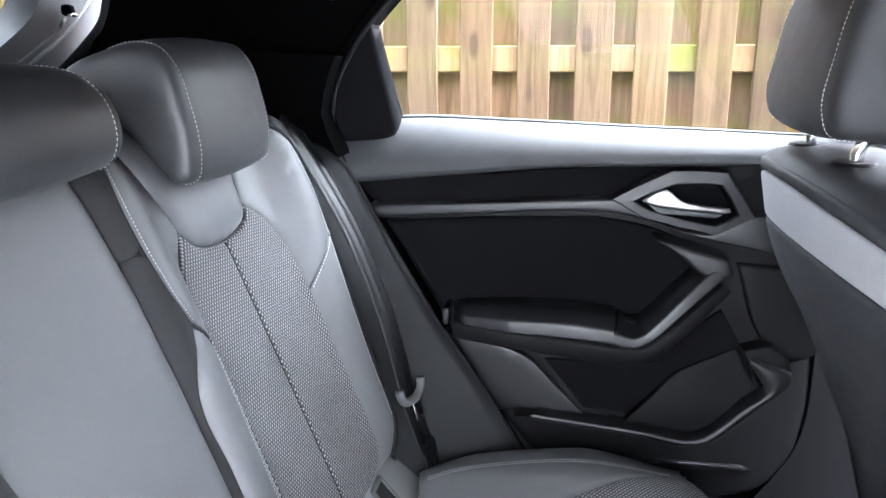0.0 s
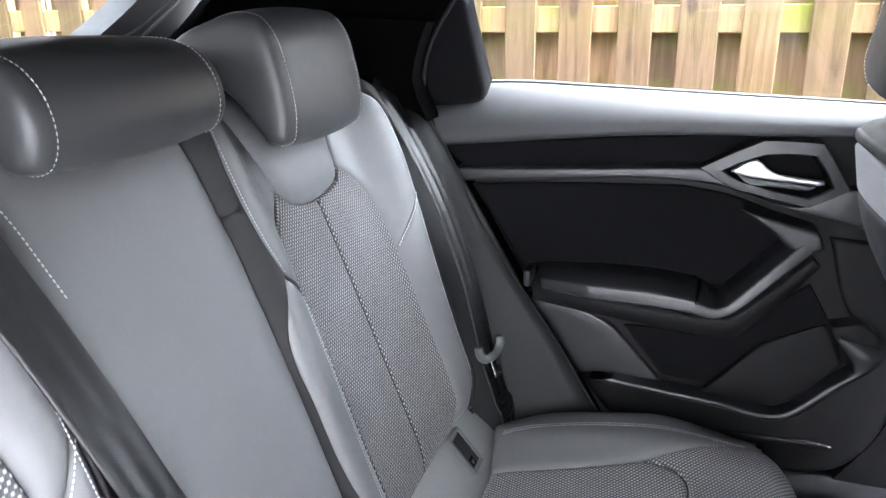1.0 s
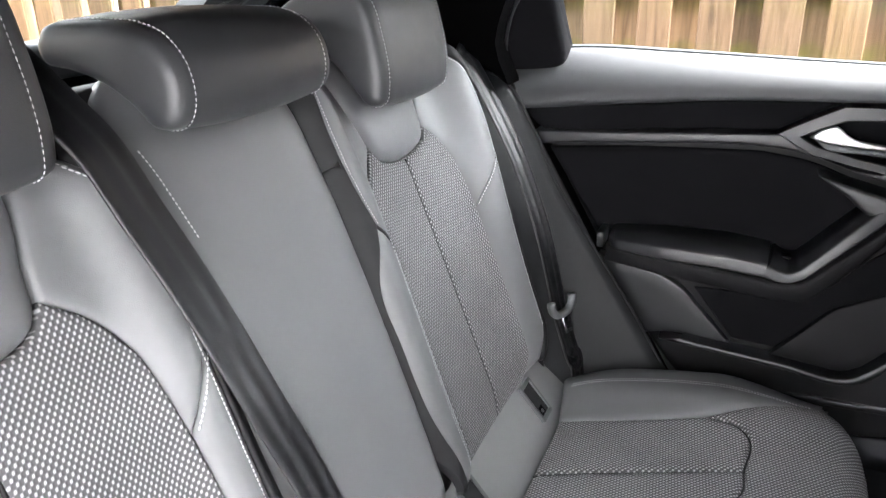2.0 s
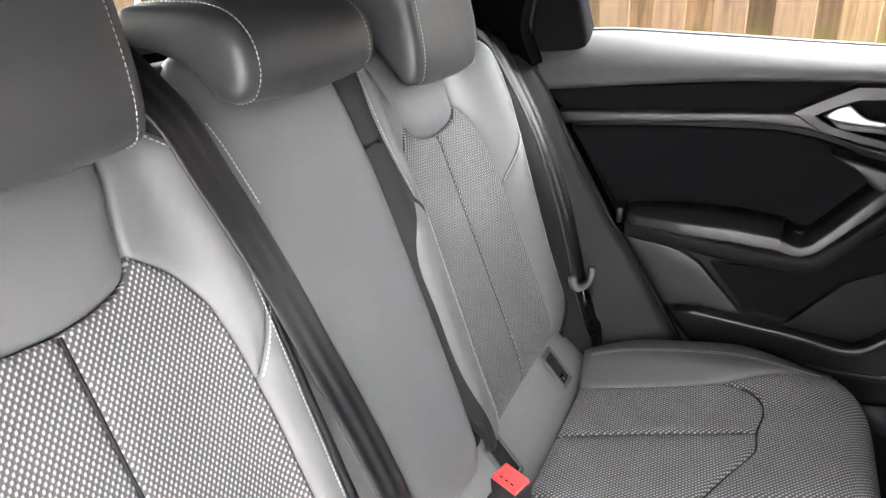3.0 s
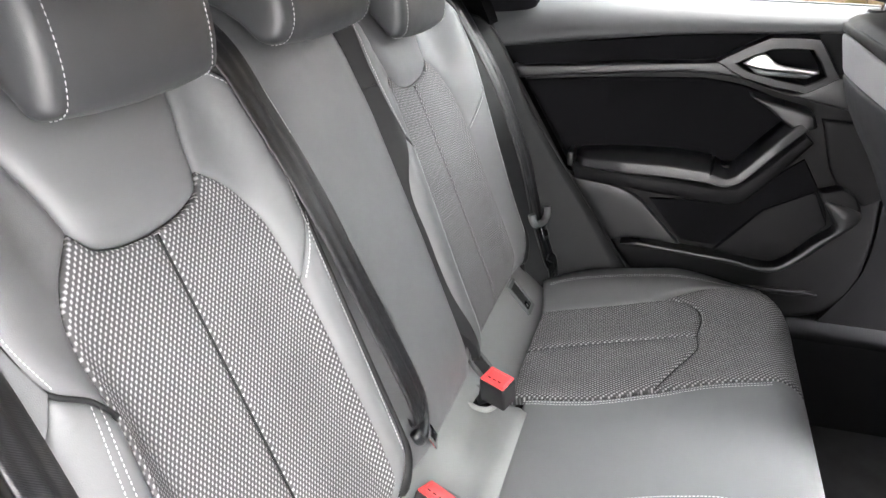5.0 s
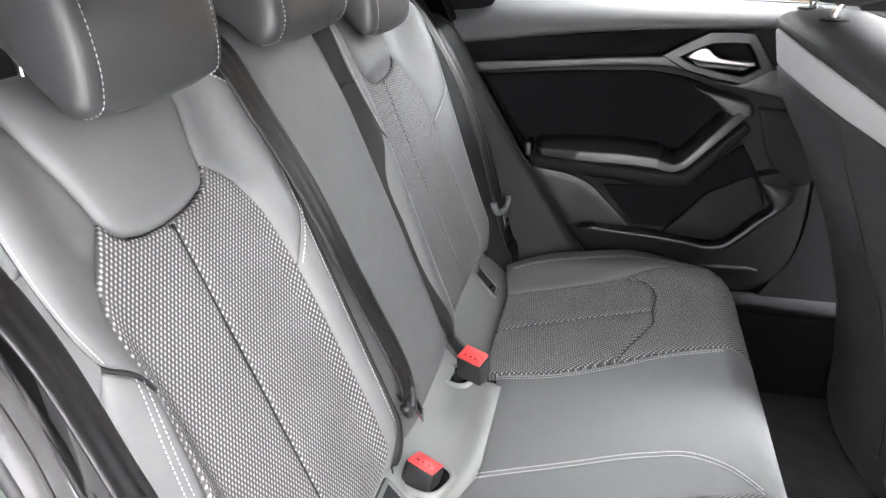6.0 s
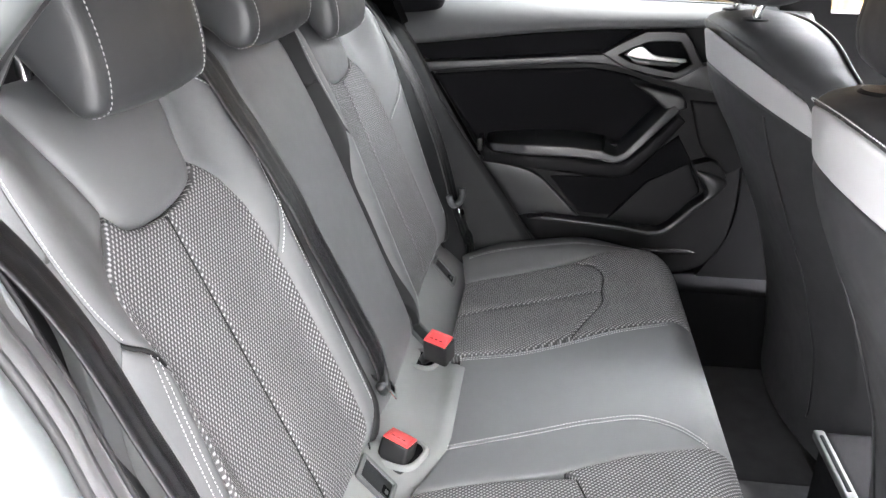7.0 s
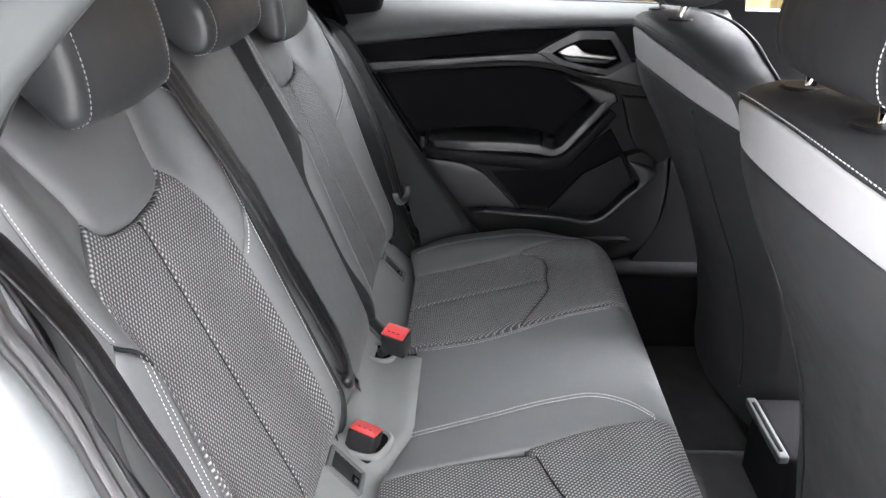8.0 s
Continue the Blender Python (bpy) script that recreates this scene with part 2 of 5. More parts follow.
def mesh_ob(name, verts, faces, mat, parent=None, label="", uvs=None, smooth=True):
    me = bpy.data.meshes.new(name)
    me.from_pydata([tuple(v) for v in verts], [], [tuple(f) for f in faces])
    if uvs is not None:
        lay = me.uv_layers.new(name="UVMap")
        idx = np.empty(len(me.loops), dtype=np.int32)
        me.loops.foreach_get("vertex_index", idx)
        lay.data.foreach_set("uv", np.asarray(uvs, dtype=np.float32)[idx].ravel())
    me.materials.append(mat)
    if smooth:
        me.polygons.foreach_set("use_smooth", [True] * len(me.polygons))
    me.update()
    ob = new(name, me)
    if parent is not None:
        ob.parent = parent
        ob.matrix_parent_inverse = Matrix.Translation(-parent.matrix_world.translation)
    if label:
        ob["label"] = label
    return ob


def part(name, bm, mat, parent=None, label="", smooth=True):
    """Links a bmesh as one mesh object under a thing or a part."""
    bmesh.ops.recalc_face_normals(bm, faces=bm.faces)
    me = bpy.data.meshes.new(name)
    bm.to_mesh(me)
    bm.free()
    me.materials.append(mat)
    if smooth:
        me.polygons.foreach_set("use_smooth", [True] * len(me.polygons))
        me.set_sharp_from_angle(angle=radians(40))
    ob = new(name, me)
    if parent is not None:
        ob.parent = parent
        ob.matrix_parent_inverse = Matrix.Translation(-parent.matrix_world.translation)
    if label:
        ob["label"] = label
    return ob


def spline(points, step=0.01, closed=False):
    """A smooth line (Catmull-Rom) through points of any dimension, at even steps."""
    p = np.array(points, dtype=float)
    n = len(p)
    out = []
    spans = n if closed else n - 1
    for i in range(spans):
        if closed:
            a, b, c, d = p[(i - 1) % n], p[i], p[(i + 1) % n], p[(i + 2) % n]
        else:
            a, b, c, d = p[max(i - 1, 0)], p[i], p[i + 1], p[min(i + 2, n - 1)]
        k = max(2, int(np.linalg.norm(c - b) / step * 2))
        for t in np.arange(k) / k:
            # centripetal-like damping keeps uneven spans from looping
            la, lb, lc = np.linalg.norm(b - a) + 1e-9, np.linalg.norm(c - b) + 1e-9, np.linalg.norm(d - c) + 1e-9
            m1 = ((c - b) / lb * la + (b - a) / la * lb) / (la + lb) * lb if la > 1e-8 else (c - b)
            m2 = ((d - c) / lc * lb + (c - b) / lb * lc) / (lb + lc) * lb if lc > 1e-8 else (c - b)
            out.append((2 * t**3 - 3 * t**2 + 1) * b + (t**3 - 2 * t**2 + t) * m1 + (-2 * t**3 + 3 * t**2) * c + (t**3 - t**2) * m2)
    if not closed:
        out.append(p[-1])
    return resample(np.array(out), step, closed)


def resample(q, step, closed=False):
    if closed:
        q = np.vstack([q, q[:1]])
    d = np.r_[0, np.cumsum(np.linalg.norm(np.diff(q, axis=0), axis=1))]
    n = max(3, int(round(d[-1] / step)) + 1)
    s = np.linspace(0, d[-1], n)
    r = np.stack([np.interp(s, d, q[:, k]) for k in range(q.shape[1])], axis=1)
    return r[:-1] if closed else r


def loop_of(*runs, step=0.008):
    """A closed outline from runs of points: each run is smooth, the corners between runs stay sharp."""
    out = []
    for run in runs:
        r = spline(run, step) if len(run) > 2 else resample(np.array(run, dtype=float), step)
        out.append(r)
    pts = np.vstack(out)
    keep = [0]
    for i in range(1, len(pts)):
        if np.linalg.norm(pts[i] - pts[keep[-1]]) > step * 0.3:
            keep.append(i)
    if np.linalg.norm(pts[keep[-1]] - pts[0]) < step * 0.3:
        keep.pop()
    return pts[keep]


def area2(p):
    x, y = p[:, 0], p[:, 1]
    return float(np.sum(x * np.roll(y, -1) - np.roll(x, -1) * y))


def inside(poly, pts):
    res = np.zeros(len(pts), dtype=bool)
    x0, y0 = poly[:, 0], poly[:, 1]
    x1, y1 = np.roll(x0, -1), np.roll(y0, -1)
    for i in range(len(poly)):
        cond = (y0[i] > pts[:, 1]) != (y1[i] > pts[:, 1])
        if abs(y1[i] - y0[i]) > 1e-12:
            res ^= cond & (pts[:, 0] < (x1[i] - x0[i]) * (pts[:, 1] - y0[i]) / (y1[i] - y0[i]) + x0[i])
    return res


def edge_distance(poly, pts):
    best = np.full(len(pts), 1e9)
    a, b = poly, np.roll(poly, -1, axis=0)
    for i in range(len(poly)):
        ab = b[i] - a[i]
        t = np.clip(((pts - a[i]) @ ab) / max(ab @ ab, 1e-12), 0, 1)
        best = np.minimum(best, np.linalg.norm(pts - (a[i] + t[:, None] * ab), axis=1))
    return best


def panel(name, outline, place, mat, parent, label="", step=0.012, roll=0.012, sink=0.006, skirt=0.012, crown=0.0, crown_w=0.08, uv_turn=0.0, flip=False):
    """One upholstered or moulded piece: a flat outline, meshed inside, laid on place(u, v, h) with edges that roll down into the seam."""
    o = np.asarray(outline, dtype=float)
    if area2(o) < 0:
        o = o[::-1]
    tang = np.roll(o, -1, axis=0) - np.roll(o, 1, axis=0)
    tang /= np.linalg.norm(tang, axis=1)[:, None] + 1e-12
    inward = np.stack([-tang[:, 1], tang[:, 0]], axis=1)
    extra = []
    for d in (0.18 * roll, 0.5 * roll, roll):
        ring = o + inward * d
        ring = ring[inside(o, ring)]
        extra.append(ring[edge_distance(o, ring) > d * 0.85])
    lo, hi = o.min(axis=0), o.max(axis=0)
    gx, gy = np.meshgrid(np.arange(lo[0] + step / 2, hi[0], step), np.arange(lo[1] + step / 2, hi[1], step))
    g = np.stack([gx.ravel(), gy.ravel()], axis=1)
    g[:, 0] += (np.round(g[:, 1] / step).astype(int) % 2) * step * 0.5
    g = g[inside(o, g)]
    if len(g):
        g = g[edge_distance(o, g) > roll + step * 0.45]
    pts = np.vstack([o, *extra, g]) if len(g) else np.vstack([o, *extra])
    n = len(o)
    res = delaunay_2d_cdt([Vector(p) for p in pts], [(i, (i + 1) % n) for i in range(n)], [], 1, 1e-7)
    q = np.array([tuple(v) for v in res[0]])
    faces = [tuple(f) for f in res[2]]
    d = edge_distance(o, q)
    k = np.clip(d / roll, 0, 1)
    h = -sink * (1 - np.sqrt(np.clip(1 - (1 - k) ** 2, 0, 1)))
    if crown:
        h += crown * (1 - np.exp(-d / crown_w))
    verts = [place(u, v, hh) for (u, v), hh in zip(q, h)]
    uvs = [tuple(p) for p in q]
    on_edge = {}
    for i, p in enumerate(o):
        j = int(np.argmin(np.sum((q - p) ** 2, axis=1)))
        on_edge[i] = j
    base = len(verts)
    for i in range(n):
        u, v = q[on_edge[i]]
        verts.append(place(u, v, -sink - skirt))
        uvs.append((u, v))
    for i in range(n):
        a, b = on_edge[i], on_edge[(i + 1) % n]
        if a != b:
            faces.append((a, base + i, base + (i + 1) % n, b))
    if flip:
        faces = [f[::-1] for f in faces]
    uvs = np.array(uvs)
    if uv_turn:
        c, s_ = math.cos(uv_turn), math.sin(uv_turn)
        uvs = uvs @ np.array([[c, s_], [-s_, c]])
    return mesh_ob(name, verts, faces, mat, parent, label, uvs)


def stitches(name, line, place, parent, h=0.0006, length=0.0034, pitch=0.0047, thick=0.00078, label=""):
    """A row of thread stitches along a line of the plan."""
    pts = resample(np.asarray(line, dtype=float), pitch)
    verts, faces = [], []
    for i in range(len(pts) - 1):
        a, b = pts[i], pts[i + 1]
        t = (b - a) / (np.linalg.norm(b - a) + 1e-9)
        m = (a + b) / 2
        nrm = np.array([-t[1], t[0]])
        e0, e1 = m - t * length / 2, m + t * length / 2
        base = len(verts)
        for e, s_ in ((e0, 0.5), (m, 1.0), (e1, 0.5)):
            for side, up in ((-1, 0), (0, 1), (1, 0)):
                p = e + nrm * side * thick * s_
                verts.append(place(p[0], p[1], h - 0.0001 + up * thick * s_ * 1.1))
        for r in (0, 3):
            for c in (0, 1):
                faces.append((base + r + c, base + r + c + 1, base + r + c + 4, base + r + c + 3))
    ob = mesh_ob(name, verts, faces, THREAD, parent, label)
    return ob


def tube(name, line, radius, mat, parent=None, label="", sides=8, flat=1.0):
    """A round cord or bar along a line in space."""
    p = np.asarray(line, dtype=float)
    verts, faces = [], []
    up = np.array([0.13, 0.21, 0.97])
    for i in range(len(p)):
        t = p[min(i + 1, len(p) - 1)] - p[max(i - 1, 0)]
        t /= np.linalg.norm(t) + 1e-12
        a = np.cross(t, up)
        a /= np.linalg.norm(a) + 1e-12
        b = np.cross(a, t)
        for k in range(sides):
            w = 2 * math.pi * k / sides
            verts.append(p[i] + radius * (math.cos(w) * a + flat * math.sin(w) * b))
    for i in range(len(p) - 1):
        for k in range(sides):
            faces.append((i * sides + k, i * sides + (k + 1) % sides, (i + 1) * sides + (k + 1) % sides, (i + 1) * sides + k))
    faces.append(tuple(range(sides))[::-1])
    faces.append(tuple((len(p) - 1) * sides + k for k in range(sides)))
    return mesh_ob(name, verts, faces, mat, parent, label)


def strip(name, rails, mat, parent=None, label="", flip=False, closed=False, smooth=True):
    """A skin between successive lines in space of equal length."""
    r = [np.asarray(x, dtype=float) for x in rails]
    n = len(r[0])
    verts = [v for x in r for v in x]
    faces, uvs = [], []
    length = np.r_[0, np.cumsum(np.linalg.norm(np.diff(r[0], axis=0), axis=1))]
    across = 0.0
    for k, x in enumerate(r):
        if k:
            across += float(np.mean(np.linalg.norm(r[k] - r[k - 1], axis=1)))
        uvs += [(across, s_) for s_ in length]
    spans = n if closed else n - 1
    for k in range(len(r) - 1):
        for i in range(spans):
            j = (i + 1) % n
            f = (k * n + i, k * n + j, (k + 1) * n + j, (k + 1) * n + i)
            faces.append(f[::-1] if flip else f)
    return mesh_ob(name, verts, faces, mat, parent, label, uvs, smooth)


def rounded_box(size, r, at=(0, 0, 0), turn=None, segments=3):
    bm = bmesh.new()
    bmesh.ops.create_cube(bm, size=1)
    bmesh.ops.scale(bm, vec=size, verts=bm.verts)
    bmesh.ops.bevel(bm, geom=bm.edges[:], offset=r, segments=segments, profile=0.5, affect="EDGES")
    if turn is not None:
        bmesh.ops.transform(bm, matrix=turn, verts=bm.verts)
    bmesh.ops.translate(bm, vec=at, verts=bm.verts)
    return bm


def smooth01(a, b, x):
    t = min(max((x - a) / (b - a), 0.0), 1.0)
    return t * t * (3 - 2 * t)


# ---- rear backrest surface: u across the car, v up along the lean, h out of the cushion ----
LEAN_V = np.array([-0.4164, 0, 0.9092])
LEAN_N = np.array([0.9092, 0, 0.4164])
LEAN_O = np.array([-0.2512, 0, 0.5])


def hollow(v):
    h = -0.06 * max(0.0, 0.52 - v)
    if v < 0.16:
        h -= 3.2 * (0.16 - v) ** 2
    if v > 0.60:
        h -= 2.6 * (v - 0.60) ** 2
    return h


def back_point(u, v, h):
    return LEAN_O + LEAN_V * v + LEAN_N * h + np.array([0, u, 0])


def seat_place(centre, left, right, rise=0.024, low_crest=0.0):
    """Surface of one outer seat: side bolsters stand proud, higher towards the shoulders."""

    def place(u, v, h):
        s = u - centre
        a = 0.0
        if s > 0:
            a = (0.021 + rise * smooth01(0.17, 0.62, v)) * smooth01(0.118, right * 0.93, s)
            a -= 0.020 * smooth01(right * 0.97, right + 0.03, s)
        else:
            crest, edge = left * 0.9, left * 0.97
            if low_crest:
                k_up = smooth01(0.41, 0.52, v)
                crest = low_crest + (crest - low_crest) * k_up
                edge = low_crest + 0.006 + (edge - low_crest - 0.006) * k_up
            a = (0.018 + 0.012 * smooth01(0.15, 0.5, v)) * smooth01(0.112, crest, -s)
            a -= 0.030 * smooth01(edge, left + 0.03, -s)
        a -= 0.006 * (1 - min(abs(s) / 0.14, 1.0) ** 2)
        return back_point(u, v, h + a + hollow(v))

    return place


def mid_place(u, v, h):
    return back_point(u, v, h + 0.016 + hollow(v) - 0.010 * smooth01(0.085, 0.14, abs(u)))


# ---- rear backrests ----
def outer_seat(parent, c, left, right, rise, flank_mat, spread):
    """Panels of one outer seat back: cloth centre, flap, shoulders, piped strip and Y-seamed bolster."""
    P = seat_place(c, left + spread, right, rise, 0.158 if spread else 0.0)

    def sh(pts):
        return [(c + a - (spread * smooth01(0.46, 0.32, b) if a < -0.10 else 0.0), b) for a, b in pts]

    top = 0.690
    # flap under the headrest
    flap_l = [(-0.104, top), (-0.098, 0.62), (-0.084, 0.575), (-0.079, 0.550), (-0.070, 0.536), (-0.050, 0.528), (0.0, 0.522)]
    flap_r = [(0.0, 0.522), (0.050, 0.528), (0.070, 0.536), (0.079, 0.550), (0.084, 0.575), (0.098, 0.62), (0.104, top)]
    panel("flap", loop_of(sh(flap_l), sh(flap_r), sh([(0.104, top), (-0.104, top)])), P, LEATHER, parent, "smooth dark leather flap", roll=0.016, sink=0.012, crown=0.010, crown_w=0.03)
    # woven centre, two halves
    cl = [(-0.081, 0.553), (-0.108, 0.525), (-0.130, 0.490), (-0.138, 0.455), (-0.140, 0.40), (-0.142, 0.28), (-0.142, 0.17), (-0.137, 0.125), (-0.118, 0.103)]
    cr = [(0.081, 0.553), (0.110, 0.525), (0.128, 0.490), (0.135, 0.445), (0.138, 0.40), (0.141, 0.28), (0.142, 0.17), (0.138, 0.125), (0.120, 0.103)]
    ftop_l = [(-0.003, 0.5215), (-0.050, 0.5275), (-0.070, 0.5355), (-0.079, 0.549), (-0.081, 0.553)]
    ftop_r = [(0.081, 0.553), (0.079, 0.549), (0.070, 0.5355), (0.050, 0.5275), (0.003, 0.5215)]
    panel("cloth_panel", loop_of(sh(ftop_l), sh(cl), sh([(-0.118, 0.103), (-0.0015, 0.100)]), sh([(-0.0015, 0.100), (-0.0015, 0.5215)])), P, CLOTH, parent, "grey woven cloth panel", roll=0.006, sink=0.004)
    panel("cloth_panel", loop_of(sh(ftop_r), sh([(0.0015, 0.5215), (0.0015, 0.100)]), sh([(0.0015, 0.100), (0.120, 0.103)]), sh(cr[::-1])), P, CLOTH, parent, "grey woven cloth panel", roll=0.006, sink=0.004)
    # shoulder on the piped side
    notch = [(-left * 0.68, top + 0.010), (-left * 0.87, 0.674), (-left * 0.975, 0.628), (-left, 0.57), (-left * 0.985, 0.51), (-left * 0.93, 0.470), (-0.158, 0.445), (-0.139, 0.420)]
    panel("shoulder", loop_of(sh(flap_l[:4]), sh([(-0.081, 0.553), (-0.108, 0.525), (-0.130, 0.490), (-0.138, 0.455), (-0.139, 0.420)]), sh(notch[::-1]), sh([(-left * 0.68, top + 0.010), (-0.104, top)])), P, LEATHER, parent, "padded dark leather shoulder", roll=0.016, sink=0.008)
    # strip below the piping, tapering up into it, and the flank outside both
    e = left + 0.018
    w_o = 1.05
    outer = [(-left * 0.84 * w_o, 0.098), (-left * 0.955 * w_o, 0.19), (-left * 0.99 * w_o, 0.32), (-left * 0.985 * w_o, 0.41), (-left * 0.93, 0.470)]
    panel("side_strip", loop_of(sh(notch[5:]), sh([(-0.1395, 0.42), (-0.142, 0.28), (-0.142, 0.17), (-0.137, 0.125), (-0.118, 0.103)]), sh([(-0.118, 0.103), outer[0]]), sh(outer)), P, LEATHER, parent, "dark leather side strip", roll=0.014, sink=0.009)
    seam_z = 0.552
    near_top = [p for p in notch if p[1] > seam_z][:4]
    panel("upper_flank", loop_of(sh(near_top + [(-left * 0.998, seam_z)]), sh([(-left * 0.998, seam_z), (-e, seam_z)]), sh([(-e, seam_z), (-e, 0.60), (-e, 0.655), (-left * 0.82, 0.712)])), P, flank_mat, parent, "leather upper flank", roll=0.002, sink=0.001, step=0.008)
    panel("side_flank", loop_of(sh([(-left * 0.998, seam_z), (-left * 0.985, 0.51), (-left * 0.93, 0.470)]), sh(outer[::-1]), sh([outer[0], (-left * 0.90 * w_o, 0.098)]), sh([(-left * 0.90 * w_o, 0.098), (-e * 0.96 * w_o, 0.19), (-e * w_o, 0.32), (-e, 0.44), (-e, seam_z)]), sh([(-e, seam_z), (-left * 0.998, seam_z)])), P, flank_mat, parent, "leather side flank", roll=0.002, sink=0.001, step=0.008)
    # bolster on the other side, split by a Y seam
    seam = [(right * 0.52, top + 0.008), (right * 0.84, 0.640), (right * 0.96, 0.606), (right, 0.56), (right * 1.0, 0.47), (right * 0.985, 0.36), (right * 0.97, 0.25), (right * 0.95, 0.16), (right * 0.80, 0.110)]
    ysplit = [(right * 1.0, 0.462), (right * 0.66 + 0.047, 0.441), (right * 0.33 + 0.093, 0.420), (0.1385, 0.399)]
    panel("upper_bolster", loop_of(sh([(0.104, top), (0.098, 0.62), (0.084, 0.575), (0.081, 0.553)]), sh([(0.081, 0.553), (0.110, 0.525), (0.128, 0.490), (0.135, 0.445), (0.1385, 0.400)]), sh(ysplit[::-1]), sh([(right, 0.465), (right, 0.56), (right * 0.96, 0.606), (right * 0.84, 0.640), (right * 0.52, top + 0.008)]), sh([(right * 0.52, top + 0.008), (0.104, top)])), P, LEATHER, parent, "padded dark leather bolster", roll=0.014, sink=0.006)
    panel("lower_bolster", loop_of(sh(ysplit), sh([(0.1385, 0.396), (0.141, 0.28), (0.142, 0.17), (0.138, 0.125), (0.120, 0.103)]), sh([(0.120, 0.103), (right * 0.80, 0.108)]), sh([(right * 0.80, 0.108), (right * 0.95, 0.16), (right * 0.97, 0.25), (right * 0.985, 0.36), (right, 0.46)])), P, LEATHER, parent, "dark leather lower bolster", roll=0.014, sink=0.007)
    # outer flank behind the stitched seam
    w = right + 0.020
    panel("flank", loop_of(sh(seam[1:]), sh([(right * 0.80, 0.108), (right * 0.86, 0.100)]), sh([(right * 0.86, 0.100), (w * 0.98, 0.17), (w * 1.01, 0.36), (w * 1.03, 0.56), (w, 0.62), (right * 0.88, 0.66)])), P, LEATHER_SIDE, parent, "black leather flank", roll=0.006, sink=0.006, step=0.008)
    # stitching
    ins = 0.004

    def shift_line(pts, du):
        return [(a + du, b) for a, b in pts]

    stitches("stitching", spline(sh(shift_line(notch[1:6], ins)), 0.004), P, parent, h=-0.0006, length=0.0026, pitch=0.0040, thick=0.00055)
    stitches("stitching", spline(sh([(-0.1575, 0.440), (-0.158, 0.40), (-0.158, 0.28), (-0.158, 0.17), (-0.152, 0.12)]), 0.004), P, parent, h=0.0003, length=0.0030, thick=0.00055)
    stitches("stitching", spline(sh([(-0.164, 0.446), (-0.165, 0.40), (-0.165, 0.28), (-0.165, 0.17), (-0.159, 0.12)]), 0.004), P, parent, h=0.0003, length=0.0030, thick=0.00055)
    stitches("stitching", spline(sh(shift_line(seam[1:8], -0.008)), 0.004), P, parent, h=-0.0005)
    stitches("stitching", resample(np.array(sh([(right * 0.55, top), (right * 0.82, 0.637)])), 0.004), P, parent, h=-0.002)
    stitches("stitching", spline(sh([(a + 0.004, b + 0.003) for a, b in ysplit[:]]), 0.004), P, parent, h=-0.001)
    # sewn seam down the middle of the cloth
    tube("seam", [P(c, b, -0.0036) for b in np.linspace(0.105, 0.520, 60)], 0.0022, LEATHER_SIDE, parent, "dark sewn seam", sides=6)
    # piping cord at the notch
    cord = [P(c + a, b, -0.003) for a, b in spline(notch, 0.006)]
    tube("piping", cord, 0.0022, LEATHER_SIDE, parent, "black leather piping", sides=6)
    # carcass behind the padding
    body = loop_of(sh([(-e, 0.10), (w, 0.10)]), sh([(w, 0.10), (w, 0.63), (w * 0.8, 0.69)]), sh([(w * 0.8, 0.69), (-e * 0.8, 0.70)]), sh([(-e * 0.8, 0.70), (-e, 0.63), (-e, 0.10)]), step=0.02)
    cap = []
    for dx, dz in ((0.008, -0.03), (0.001, -0.002), (-0.008, 0.014), (-0.024, 0.027), (-0.055, 0.034), (-0.10, 0.034), (-0.135, 0.015), (-0.15, -0.04)):
        cap.append(np.array([P(c + a, 0.685, -0.006) + np.array([dx, 0, dz * (1 + 0.5 * smooth01(0.06, 0.12, -a) - 1.0 * smooth01(0.10, 0.16, a))]) for a in np.linspace(-e * 0.98, w * 0.80, 30)]))
    strip("top_cap", cap, LEATHER_SIDE, parent, "black leather top of the backrest")
    panel("back_shell", body, lambda u, v, h: P(u, v, 0) + LEAN_N * (h - 0.026), LEATHER_SIDE, parent, "black backrest shell", step=0.03, roll=0.02, sink=0.012, skirt=0.10)


back40 = thing("passenger_seat", "dark grey leather and woven cloth single rear seat back", "car seat", "rear bench", at=(-0.33, 0.33, 0.5))
# Same flank leather on both seats; black here paints in the far seat's shade.
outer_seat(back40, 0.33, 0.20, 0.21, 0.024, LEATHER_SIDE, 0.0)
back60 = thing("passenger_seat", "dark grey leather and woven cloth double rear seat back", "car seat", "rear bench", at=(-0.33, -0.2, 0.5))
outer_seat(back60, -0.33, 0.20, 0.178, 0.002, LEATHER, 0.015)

# middle seat
MIDTOP = 0.70
mid_l, mid_r = -0.150, 0.112
panel("middle_panel", loop_of([(mid_r, MIDTOP - 0.03), (mid_r, 0.64), (mid_r + 0.002, 0.4), (mid_r - 0.006, 0.22), (mid_r - 0.016, 0.10)], [(mid_r - 0.016, 0.10), (mid_l + 0.02, 0.10)], [(mid_l + 0.02, 0.10), (mid_l + 0.006, 0.22), (mid_l, 0.4), (mid_l, 0.64)], [(mid_l, 0.64), (-0.10, MIDTOP), (0.06, MIDTOP), (mid_r, MIDTOP - 0.03)]), mid_place, LEATHER, back60, "plain dark leather middle panel", roll=0.012, sink=0.007)
